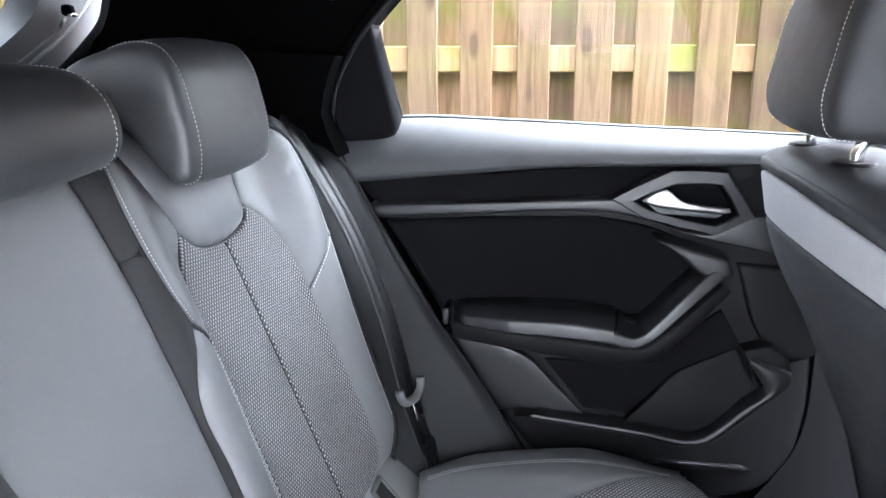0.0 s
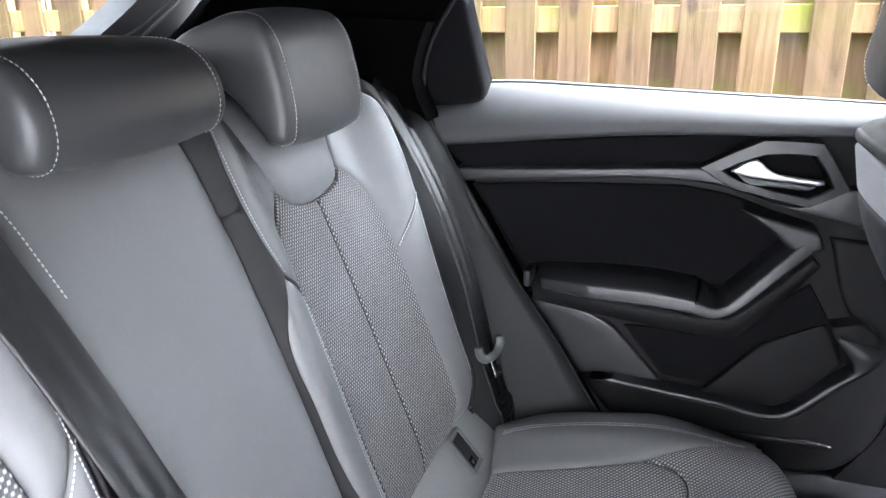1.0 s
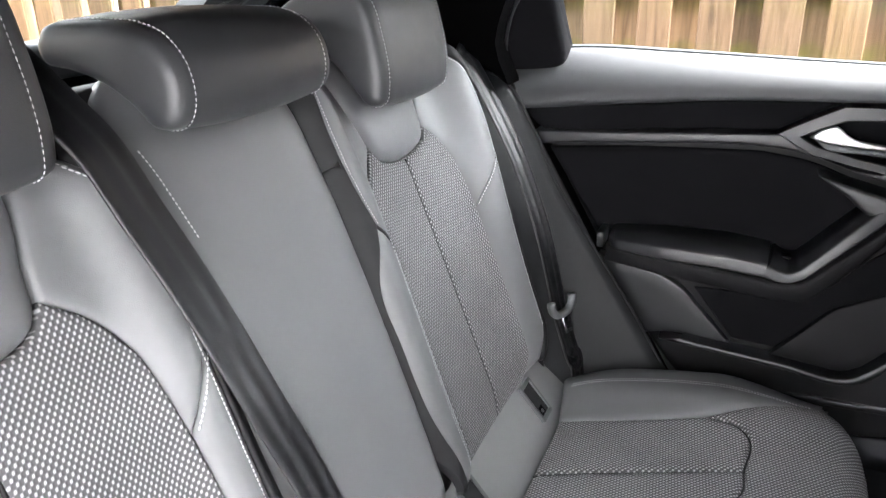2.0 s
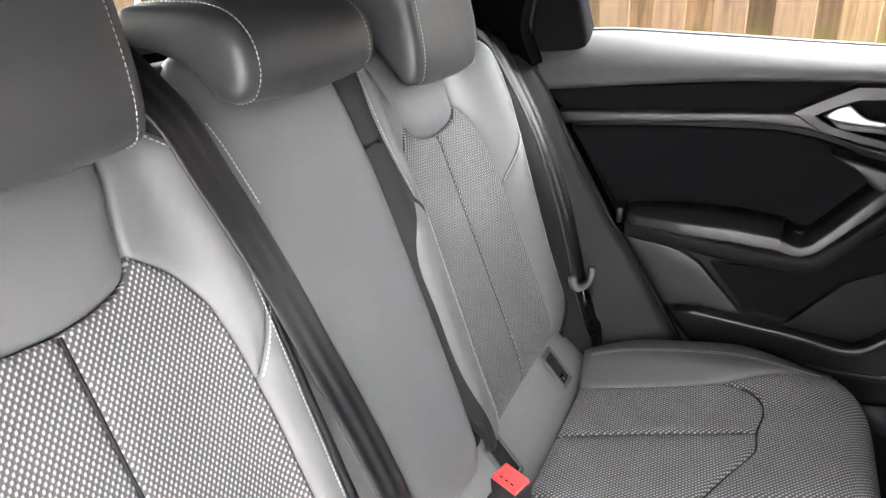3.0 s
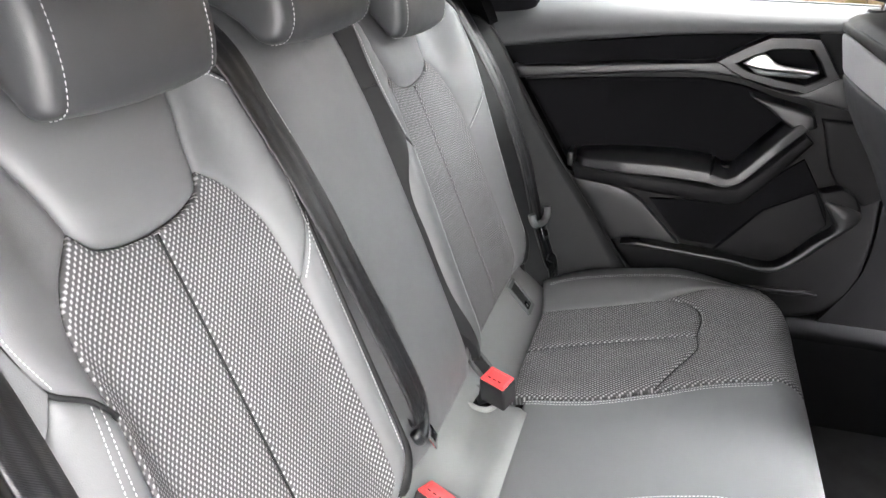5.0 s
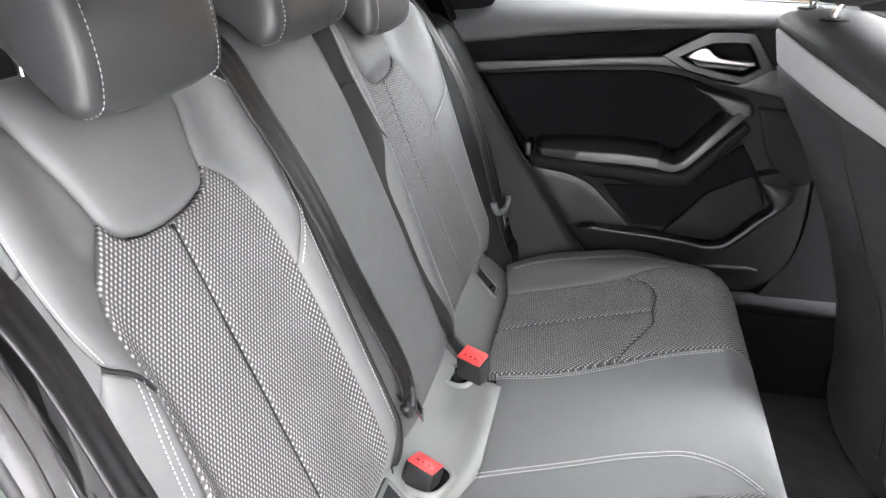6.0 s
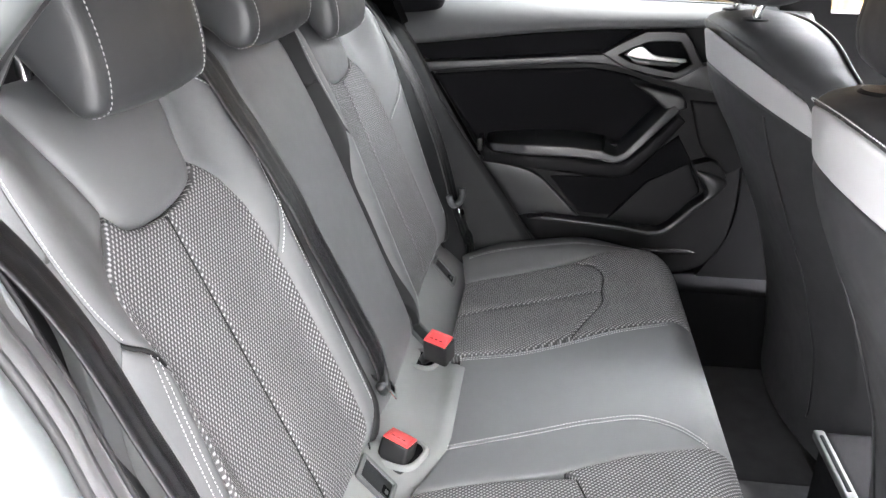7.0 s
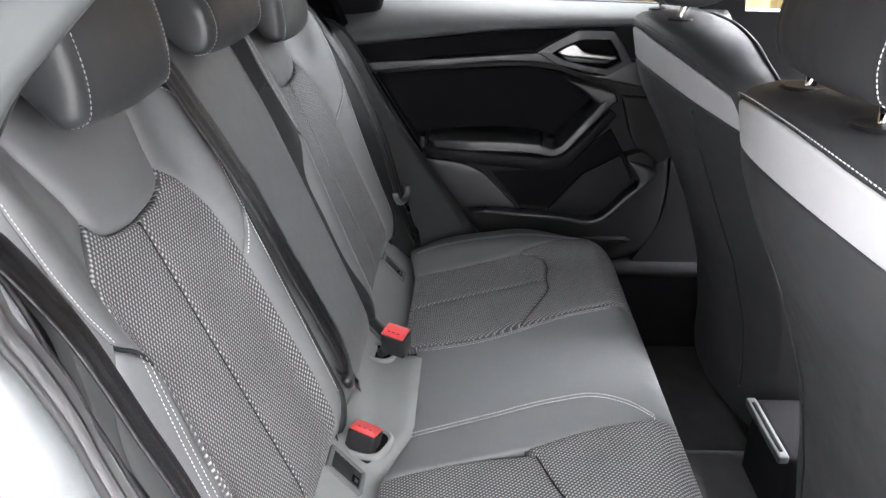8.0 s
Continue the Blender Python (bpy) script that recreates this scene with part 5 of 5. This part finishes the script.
def near_rail(off, y):
    """A line along the door opening; towards the roof the flange turns edge-on and closes up."""
    p = near_line + nout * (off - 0.030 * TUCK)
    return np.array([(a, y, b) for a, b in p])


def near_strip(name, rails, mat, label):
    return tagged(strip(name, [near_rail(o, y) for o, y in rails], mat), label, "door opening", kind="structure")


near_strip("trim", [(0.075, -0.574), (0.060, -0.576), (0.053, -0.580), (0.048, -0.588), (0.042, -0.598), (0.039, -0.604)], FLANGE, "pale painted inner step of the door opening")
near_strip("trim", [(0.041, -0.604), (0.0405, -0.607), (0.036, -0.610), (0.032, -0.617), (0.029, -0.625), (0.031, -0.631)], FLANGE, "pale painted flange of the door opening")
tagged(tube("trim", near_rail(0.0305, -0.6325), 0.0042, RUBBER, None, "", 10), "black rubber seal of the door opening", "door opening", kind="structure")
tagged(tube("trim", near_rail(0.056, -0.5775), 0.0034, RUBBER, None, "", 8), "thin black seal beside the seat wing", "door opening", kind="structure")
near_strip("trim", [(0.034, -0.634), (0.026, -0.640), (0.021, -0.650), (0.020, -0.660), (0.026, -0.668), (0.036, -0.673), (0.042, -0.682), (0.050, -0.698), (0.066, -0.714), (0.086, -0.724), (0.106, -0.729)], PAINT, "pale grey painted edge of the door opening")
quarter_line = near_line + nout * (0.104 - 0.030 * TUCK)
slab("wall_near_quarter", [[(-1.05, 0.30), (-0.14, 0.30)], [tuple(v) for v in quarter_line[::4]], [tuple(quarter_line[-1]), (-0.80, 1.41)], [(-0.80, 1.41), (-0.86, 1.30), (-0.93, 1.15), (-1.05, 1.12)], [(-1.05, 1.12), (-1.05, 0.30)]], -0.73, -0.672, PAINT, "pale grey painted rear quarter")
slab("wall_near_pillar", [[(0.46, 0.25), (0.60, 0.25)], [(0.60, 0.25), (0.60, 1.05)], [(0.60, 1.05), (0.52, 1.39)], [(0.52, 1.39), (0.44, 1.39)], [(0.44, 1.39), (0.50, 1.0), (0.50, 0.6), (0.46, 0.45)], [(0.46, 0.45), (0.46, 0.25)]], -0.74, -0.68, PLASTIC, "black pillar between the door openings")
slab("wall_near_front", [[(0.60, 0.25), (1.5, 0.25)], [(1.5, 0.25), (1.5, 1.02)], [(1.5, 1.02), (0.60, 1.05)], [(0.60, 1.05), (0.60, 0.25)]], -0.80, -0.70, PLASTIC, "black closed front door beside the front seat")
slab("wall_near_rail", [(-0.30, 1.375), (0.85, 1.367), (0.85, 1.41), (-0.30, 1.41)], -0.70, -0.58, LINING, "black roof rail trim")
slab("wall_near_sill", [(-0.15, 0.22), (0.6, 0.22), (0.6, 0.40), (0.30, 0.40), (-0.02, 0.41), (-0.15, 0.43)], -0.74, -0.60, SOFT, "dark door sill trim")
# luggage space: shelf, tailgate and rear window
slab("wall_tailgate", [(-0.70, 0.35), (0.74, 0.35), (0.74, 1.12), (-0.70, 1.12)], -1.10, -1.02, PLASTIC, "black tailgate trim", "x")
shelf = thing("parcel_shelf", "dark grey fabric luggage shelf behind the seats", "shelf", at=(-0.8, 0, 1.0))
part("board", rounded_box((0.42, 1.24, 0.025), 0.008, (-0.81, 0, 1.030)), CARPET, shelf, "dark fabric board")
sill = part("trim", rounded_box((0.07, 1.16, 0.055), 0.02, (-0.985, 0, 1.105)), GREYTRIM)
tagged(sill, "grey trim below the rear window", "window trim", kind="structure")
slab("wall_rear_pillar", [[(0.38, 1.08), (0.84, 1.08)], [(0.84, 1.08), (0.84, 1.42)], [(0.84, 1.42), (0.62, 1.42)], [(0.62, 1.42), (0.614, 1.30), (0.600, 1.265), (0.578, 1.245), (0.508, 1.203), (0.42, 1.15), (0.38, 1.08)]], -0.96, -0.90, WINGMAT, "dark rear window pillar trim", "x")
slab("wall_rear_pillar", [[(-0.50, 1.10), (-0.60, 1.27), (-0.62, 1.42)], [(-0.62, 1.42), (-0.70, 1.42)], [(-0.70, 1.42), (-0.70, 1.10)], [(-0.70, 1.10), (-0.50, 1.10)]], -0.97, -0.92, SOFT, "dark rear window pillar trim", "x")
slab("wall_rear_header", [(-0.70, 1.34), (0.70, 1.34), (0.70, 1.42), (-0.70, 1.42)], -0.99, -0.90, LINING, "black header above the rear window", "x")
win = tagged(mesh_ob("window_1", [(-0.985, -0.62, 1.12), (-0.985, 0.62, 1.12), (-0.94, 0.62, 1.37), (-0.94, -0.62, 1.37)], [(0, 1, 2, 3)], GLASS, smooth=False), "clear rear window glass", "window", kind="structure")
win.visible_shadow = False
ws = tagged(mesh_ob("window_2", [(1.5, -0.66, 0.98), (1.5, 0.66, 0.98), (0.78, 0.58, 1.39), (0.78, -0.58, 1.39)], [(0, 1, 2, 3)], GLASS, smooth=False), "clear windscreen glass", "window", kind="structure")
ws.visible_shadow = False
slab("wall_front", [(-0.74, 0.20), (0.76, 0.20), (0.76, 0.96), (-0.74, 0.96)], 1.15, 1.50, PLASTIC, "black dashboard", "x")
# shelf cord with its hook
cord = thing("shelf_cord", "thin grey luggage shelf cord on a black hook", "cord", at=(-0.9, 0.6, 1.2))
tube("string", spline([(-0.880, 0.622, 1.236), (-0.885, 0.605, 1.222), (-0.89, 0.575, 1.203), (-0.89, 0.545, 1.188), (-0.89, 0.51, 1.175), (-0.89, 0.46, 1.165), (-0.89, 0.36, 1.15)], 0.01), 0.0016, RAIL, cord, "thin pale string", sides=6)
part("hook", rounded_box((0.018, 0.018, 0.018), 0.006, (-0.885, 0.652, 1.262)), LINING, cord, "black hook")
part("hook_tip", rounded_box((0.010, 0.016, 0.006), 0.002, (-0.876, 0.650, 1.254)), CHROME, cord, "shiny hook tip")
tube("sleeve", [(-0.880, 0.636, 1.249), (-0.880, 0.620, 1.234)], 0.0030, RAIL, cord, "pale end sleeve")
# beading and seal of the tailgate opening
bead = tube("trim", spline([(-0.88, 0.735, 1.33), (-0.88, 0.708, 1.282), (-0.88, 0.66, 1.243), (-0.88, 0.548, 1.181), (-0.88, 0.45, 1.13)], 0.01), 0.0030, RAIL, None, "", 8)
tagged(bead, "pale bead along the tailgate opening", "trim", kind="structure")
seal = tube("trim", spline([(-0.86, 0.755, 1.36), (-0.86, 0.735, 1.29), (-0.86, 0.712, 1.245), (-0.86, 0.66, 1.205), (-0.86, 0.565, 1.150), (-0.86, 0.50, 1.11)], 0.01), 0.012, LINING, None, "", 10)
tagged(seal, "black rubber seal of the tailgate opening", "seal", kind="structure")


# ---- front seats ----
REAR_X = [(1.10, 0.200), (1.085, 0.180), (1.05, 0.184), (0.98, 0.198), (0.90, 0.230), (0.80, 0.278), (0.68, 0.332), (0.55, 0.372), (0.42, 0.395), (0.30, 0.40)]
RZ = np.array([a for a, _ in REAR_X][::-1])
RX = np.array([b for _, b in REAR_X][::-1])


def rear_x(z):
    return float(np.interp(z, RZ, RX))


ARCH_R = [(0.0, 1.084), (0.06, 1.083), (0.12, 1.077), (0.18, 1.065), (0.235, 1.043), (0.288, 1.016), (0.308, 0.975), (0.311, 0.90), (0.288, 0.70), (0.260, 0.50), (0.225, 0.33)]
ARCH = [(-a, b) for a, b in ARCH_R[:0:-1]] + ARCH_R


def front_seat(yc, dx, dz, lift, grow, label):
    ob = thing("front_seat", label, "car seat", "front seats", at=(0.45, yc, 0.25))
    arch = spline(ARCH, 0.012)
    t = np.gradient(arch, axis=0)
    t /= np.linalg.norm(t, axis=1)[:, None]
    nn = np.stack([t[:, 1], -t[:, 0]], axis=1)  # towards the middle

    def back_x(u, v):
        """The back is rounded from side to side."""
        return rear_x(v) - 0.022 + dx + 0.92 * u * u - grow * (1 - smooth01(0.45, 0.85, v))

    def rail(inset, f, out=0.0):
        """Along the outline, from the rounded back (f = 0) to the flat front (f = 1)."""
        p = arch + nn * inset
        return np.array([(back_x(a, b) * (1 - f) + (rear_x(b) + 0.125 + dx) * f - out, yc + a, b + dz) for a, b in p])

    def place(u, v, h):
        d = 0.016 * math.exp(-((u / 0.14) ** 2)) * smooth01(0.35, 0.5, v) * (1 - smooth01(0.85, 0.96, v))
        return np.array([back_x(u, v) - h + d, yc + u, v + dz])

    edge = arch + nn * 0.008
    top_i = int(np.argmax(edge[:, 1]))
    side = edge[top_i:]

    def top_at(u):
        return float(np.interp(abs(u), side[: int(np.argmax(side[:, 0])) + 1, 0], side[: int(np.argmax(side[:, 0])) + 1, 1]))

    def upper(u):
        return 1.062 + lift - 0.74 * u * u

    def lower(u):
        return 1.004 + lift - 0.60 * u * u

    w_up = w_lo = 0.288
    us = np.linspace(-1, 1, 44)
    cover = [(u * w_up, upper(u * w_up) + 0.0005) for u in us] + [(u * w_up, max(top_at(u * w_up), upper(u * w_up) + 0.003)) for u in us[::-1]]
    band = [(u * w_lo, lower(u * w_lo) + 0.0005) for u in us] + [(u * w_up, upper(u * w_up) - 0.0005) for u in us[::-1]]
    low = [p for p in edge if 0.335 < p[1] < lower(w_lo) - 0.006]
    panel_line = [(u * w_lo, lower(u * w_lo) - 0.0005) for u in us] + [tuple(p) for p in low if p[0] > 0] + [(u, 0.335) for u in np.linspace(0.215, -0.215, 24)] + [tuple(p) for p in low if p[0] < 0]
    panel("top_cover", np.array(cover), place, FRONT_LEATHER, ob, "black leather over the top", step=0.012, roll=0.006, sink=0.004, skirt=0.02, flip=True)
    panel("edge_band", np.array(band), place, BANDMAT, ob, "light grey band across the seat back", step=0.014, roll=0.006, sink=0.003, skirt=0.02, flip=True)
    panel("rear_panel", np.array(panel_line), place, FRONT_LEATHER, ob, "black rear panel", step=0.02, roll=0.008, sink=0.005, skirt=0.04, flip=True)
    strip("side_cover", [rail(0.012, 0.02), rail(0.004, 0.06), rail(-0.002, 0.14), rail(-0.008, 0.35), rail(-0.008, 0.65), rail(-0.002, 0.92), rail(0.002, 1.0)], FRONT_LEATHER, ob, "black leather side and top", flip=True)
    tube("piping", rail(0.0, 1.0), 0.0032, FRONT_LEATHER, ob, "black piping", sides=6)
    strip("front_cover", [rail(0.004, 1.0), rail(0.03, 1.12), rail(0.08, 1.0), rail(0.14, 0.95)], FRONT_LEATHER, ob, "black leather front", flip=True)
    if lift > 0:
        stitches("stitching", [(u, upper(u) + 0.007) for u in np.linspace(-0.255, 0.255, 120)], place, ob, h=0.0006, label="pale stitched seam above the band")
    for sgn in (-1, 1):
        seam = spline([(sgn * 0.195, 0.965), (sgn * 0.180, 0.88), (sgn * 0.165, 0.78), (sgn * 0.160, 0.66), (sgn * 0.158, 0.52), (sgn * 0.15, 0.40)], 0.01)
        tube("seam", [place(a, b, 0.001) for a, b in seam], 0.0018, SOFT, ob, "raised seam of the rear panel", sides=6)
    part("cushion_base", rounded_box((0.52, 0.50, 0.20), 0.06, (0.70, yc, 0.42)), FRONT_LEATHER, ob, "black seat base")
    part("seat_frame", rounded_box((0.44, 0.40, 0.12), 0.02, (0.66, yc, 0.30)), PLASTIC, ob, "black seat frame")
    for dy in (-0.175, 0.175):
        part("runner", rounded_box((0.38, 0.04, 0.05), 0.008, (0.69, yc + dy, 0.258)), PLASTIC, ob, "black seat runner")
    # collars of the headrest posts
    for dy in (-0.073, 0.073):
        bm = bmesh.new()
        bmesh.ops.create_cone(bm, cap_ends=True, segments=28, radius1=0.022, radius2=0.019, depth=0.003)
        bmesh.ops.translate(bm, vec=(0.213 + dx, yc + dy, 1.090 + dz), verts=bm.verts)
        part("post_collar", bm, PLASTIC, ob, "black post collar")
    return ob


def front_headrest(yc, half, dx, dz, label, seams):
    prof = [(0.242, 1.116), (0.200, 1.116), (0.175, 1.121), (0.168, 1.138), (0.172, 1.19), (0.186, 1.25), (0.208, 1.288), (0.238, 1.300), (0.268, 1.288), (0.283, 1.24), (0.280, 1.17), (0.270, 1.128)]
    return headrest(yc, half, prof, label, "front headrests", FRONT_LEATHER, (1, 8), [(0.213 + dx, 0.071, 1.06), (0.213 + dx, 0.071, 1.10 + dz), (0.220, 0.071, 1.118), (0.228, 0.071, 1.15)], bulge=0.008, face=0.86, dash=0.9, seams=seams)


front_seat(0.358, 0.0, 0.0, 0.0, 0.0, "black front seat with a light grey band round its back")
front_seat(-0.352, -0.024, 0.008, 0.014, 0.026, "black front seat with a light grey band, beside the open door")
front_headrest(0.350, 0.125, 0.0, 0.0, "black leather front headrest on steel posts", (-1, 1))
front_headrest(-0.352, 0.120, -0.018, 0.010, "black leather front headrest on steel posts, beside the open door", (-1,))

# console between the front seats
console = thing("centre_console", "black centre console end with a grey rim", "console", at=(0.5, 0.01, 0.25))
part("body", rounded_box((0.50, 0.165, 0.24), 0.012, (0.625, 0.011, 0.340)), INSERT, console, "black console body")
part("rim", rounded_box((0.018, 0.160, 0.016), 0.004, (0.370, 0.013, 0.452)), RAIL, console, "grey rim strip")
part("rim_inlay", rounded_box((0.006, 0.130, 0.004), 0.001, (0.369, 0.011, 0.460)), INSERT, console, "dark inlay of the rim")
part("lid", rounded_box((0.30, 0.150, 0.03), 0.012, (0.66, 0.011, 0.468)), PLASTIC, console, "black console lid")
# tunnel and mats
tun = rounded_box((1.2, 0.30, 0.10), 0.04, (0.55, 0.0, 0.262))
tagged(part("floor_tunnel", tun, CARPET), "black carpeted floor tunnel", "car floor", kind="structure")
for y, lab in ((0.40, "black rear floor mat"), (-0.40, "black rear floor mat near the open door")):
    mat_t = thing("floor_mat", lab, "floor mat", "floor mats", at=(0.32, y, 0.236))
    part("mat_sheet", rounded_box((0.30, 0.40, 0.012), 0.005, (0.33, y, 0.242)), CARPET, mat_t, "black carpet mat")


# ---- outside: ground and fence ----
gm = surface("dark_asphalt", (0.11, 0.11, 0.11), 0.9, 0, 0.2, grain=60, bump=0.5, vary=0.3, big=1.5)
gs = 400
ground = mesh_ob("ground", [(-gs, -gs, 0), (gs, -gs, 0), (gs, gs, 0), (-gs, gs, 0)], [(0, 1, 2, 3)], gm, smooth=False)
tagged(ground, "dark grey asphalt ground under the car", "ground", kind="structure")


def fence(origin, length, turn, label, seed):
    rnd = random.Random(seed)
    ob = thing("fence", label, "fence", "garden fences", at=origin)
    R = Matrix.Rotation(turn, 4, "Z")
    fronts, backs = [], []
    for k in range(10):
        bm = rounded_box((0.112 + 0.004 * (k % 5), 0.019, 1.85), 0.003, segments=1)
        me = bpy.data.meshes.new("board")
        bm.to_mesh(me)
        bm.free()
        me.materials.append(WOOD if k < 5 else WOOD_BACK)
        (fronts if k < 5 else backs).append(me)

    def put(name, me, x, y, z, lean=0.0):
        o = new(name, me)
        o.parent = ob
        o.matrix_basis = R @ Matrix.Translation((x, y, z)) @ Matrix.Rotation(lean, 4, "Y")
        return o

    n = int(length / 0.203)
    for i in range(-n // 2, n // 2):
        x = i * 0.203 + rnd.uniform(-0.008, 0.008)
        put("board", rnd.choice(fronts), x - 0.003, -0.03, 0.96 + rnd.uniform(-0.01, 0.01), rnd.uniform(-0.008, 0.008))
        put("board", rnd.choice(backs), x + 0.10, 0.045, 0.96, rnd.uniform(-0.008, 0.008))
    for z in (0.35, 1.158, 1.72):
        bm = rounded_box((length, 0.05, 0.092), 0.004, segments=1)
        me = bpy.data.meshes.new("rail")
        bm.to_mesh(me)
        bm.free()
        me.materials.append(WOOD_BACK)
        put("rail", me, 0, 0.008, z)
    for i in range(-2, 3):
        bm = rounded_box((0.09, 0.09, 2.0), 0.005, segments=1)
        me = bpy.data.meshes.new("post")
        bm.to_mesh(me)
        bm.free()
        me.materials.append(WOOD)
        put("post", me, i * 1.83 + 0.92, 0.12, 1.0)
    return ob


# Unseen wall, added to cut sky light at the open door and bounce some.
house = slab("wall_unseen_near", [(-14, 0.0), (14, 0.0), (14, 5.0), (-14, 5.0)], -2.2, -1.9, surface("pale_bounce_plaster", (0.50, 0.49, 0.475), 0.9, 0, 0.2, grain=40, bump=0.4, vary=0.12, big=0.8), "unseen pale plastered wall added to block and bounce light at the door side")
# Unseen wall, added ahead; it blocks low sky through the windscreen.
garage = slab("wall_unseen_front", [(-4.5, 0.0), (3.0, 0.0), (3.0, 1.9), (-4.5, 1.9)], 4.2, 4.5, surface("brown_brick", (0.17, 0.125, 0.10), 0.9, 0, 0.2, grain=40, bump=0.4, vary=0.15, big=0.8), "unseen brown brick wall added before the car to bound the sky", "x")
garage["category"] = "garage wall"
house["category"] = "house wall"
fence((0.0, 2.23, 0.0), 12.0, 0.0, "weathered brown board fence with green moss on its rails", 3)
fence((-4.2, 0.0, 0.0), 9.0, radians(90), "weathered brown board fence behind the car", 5)
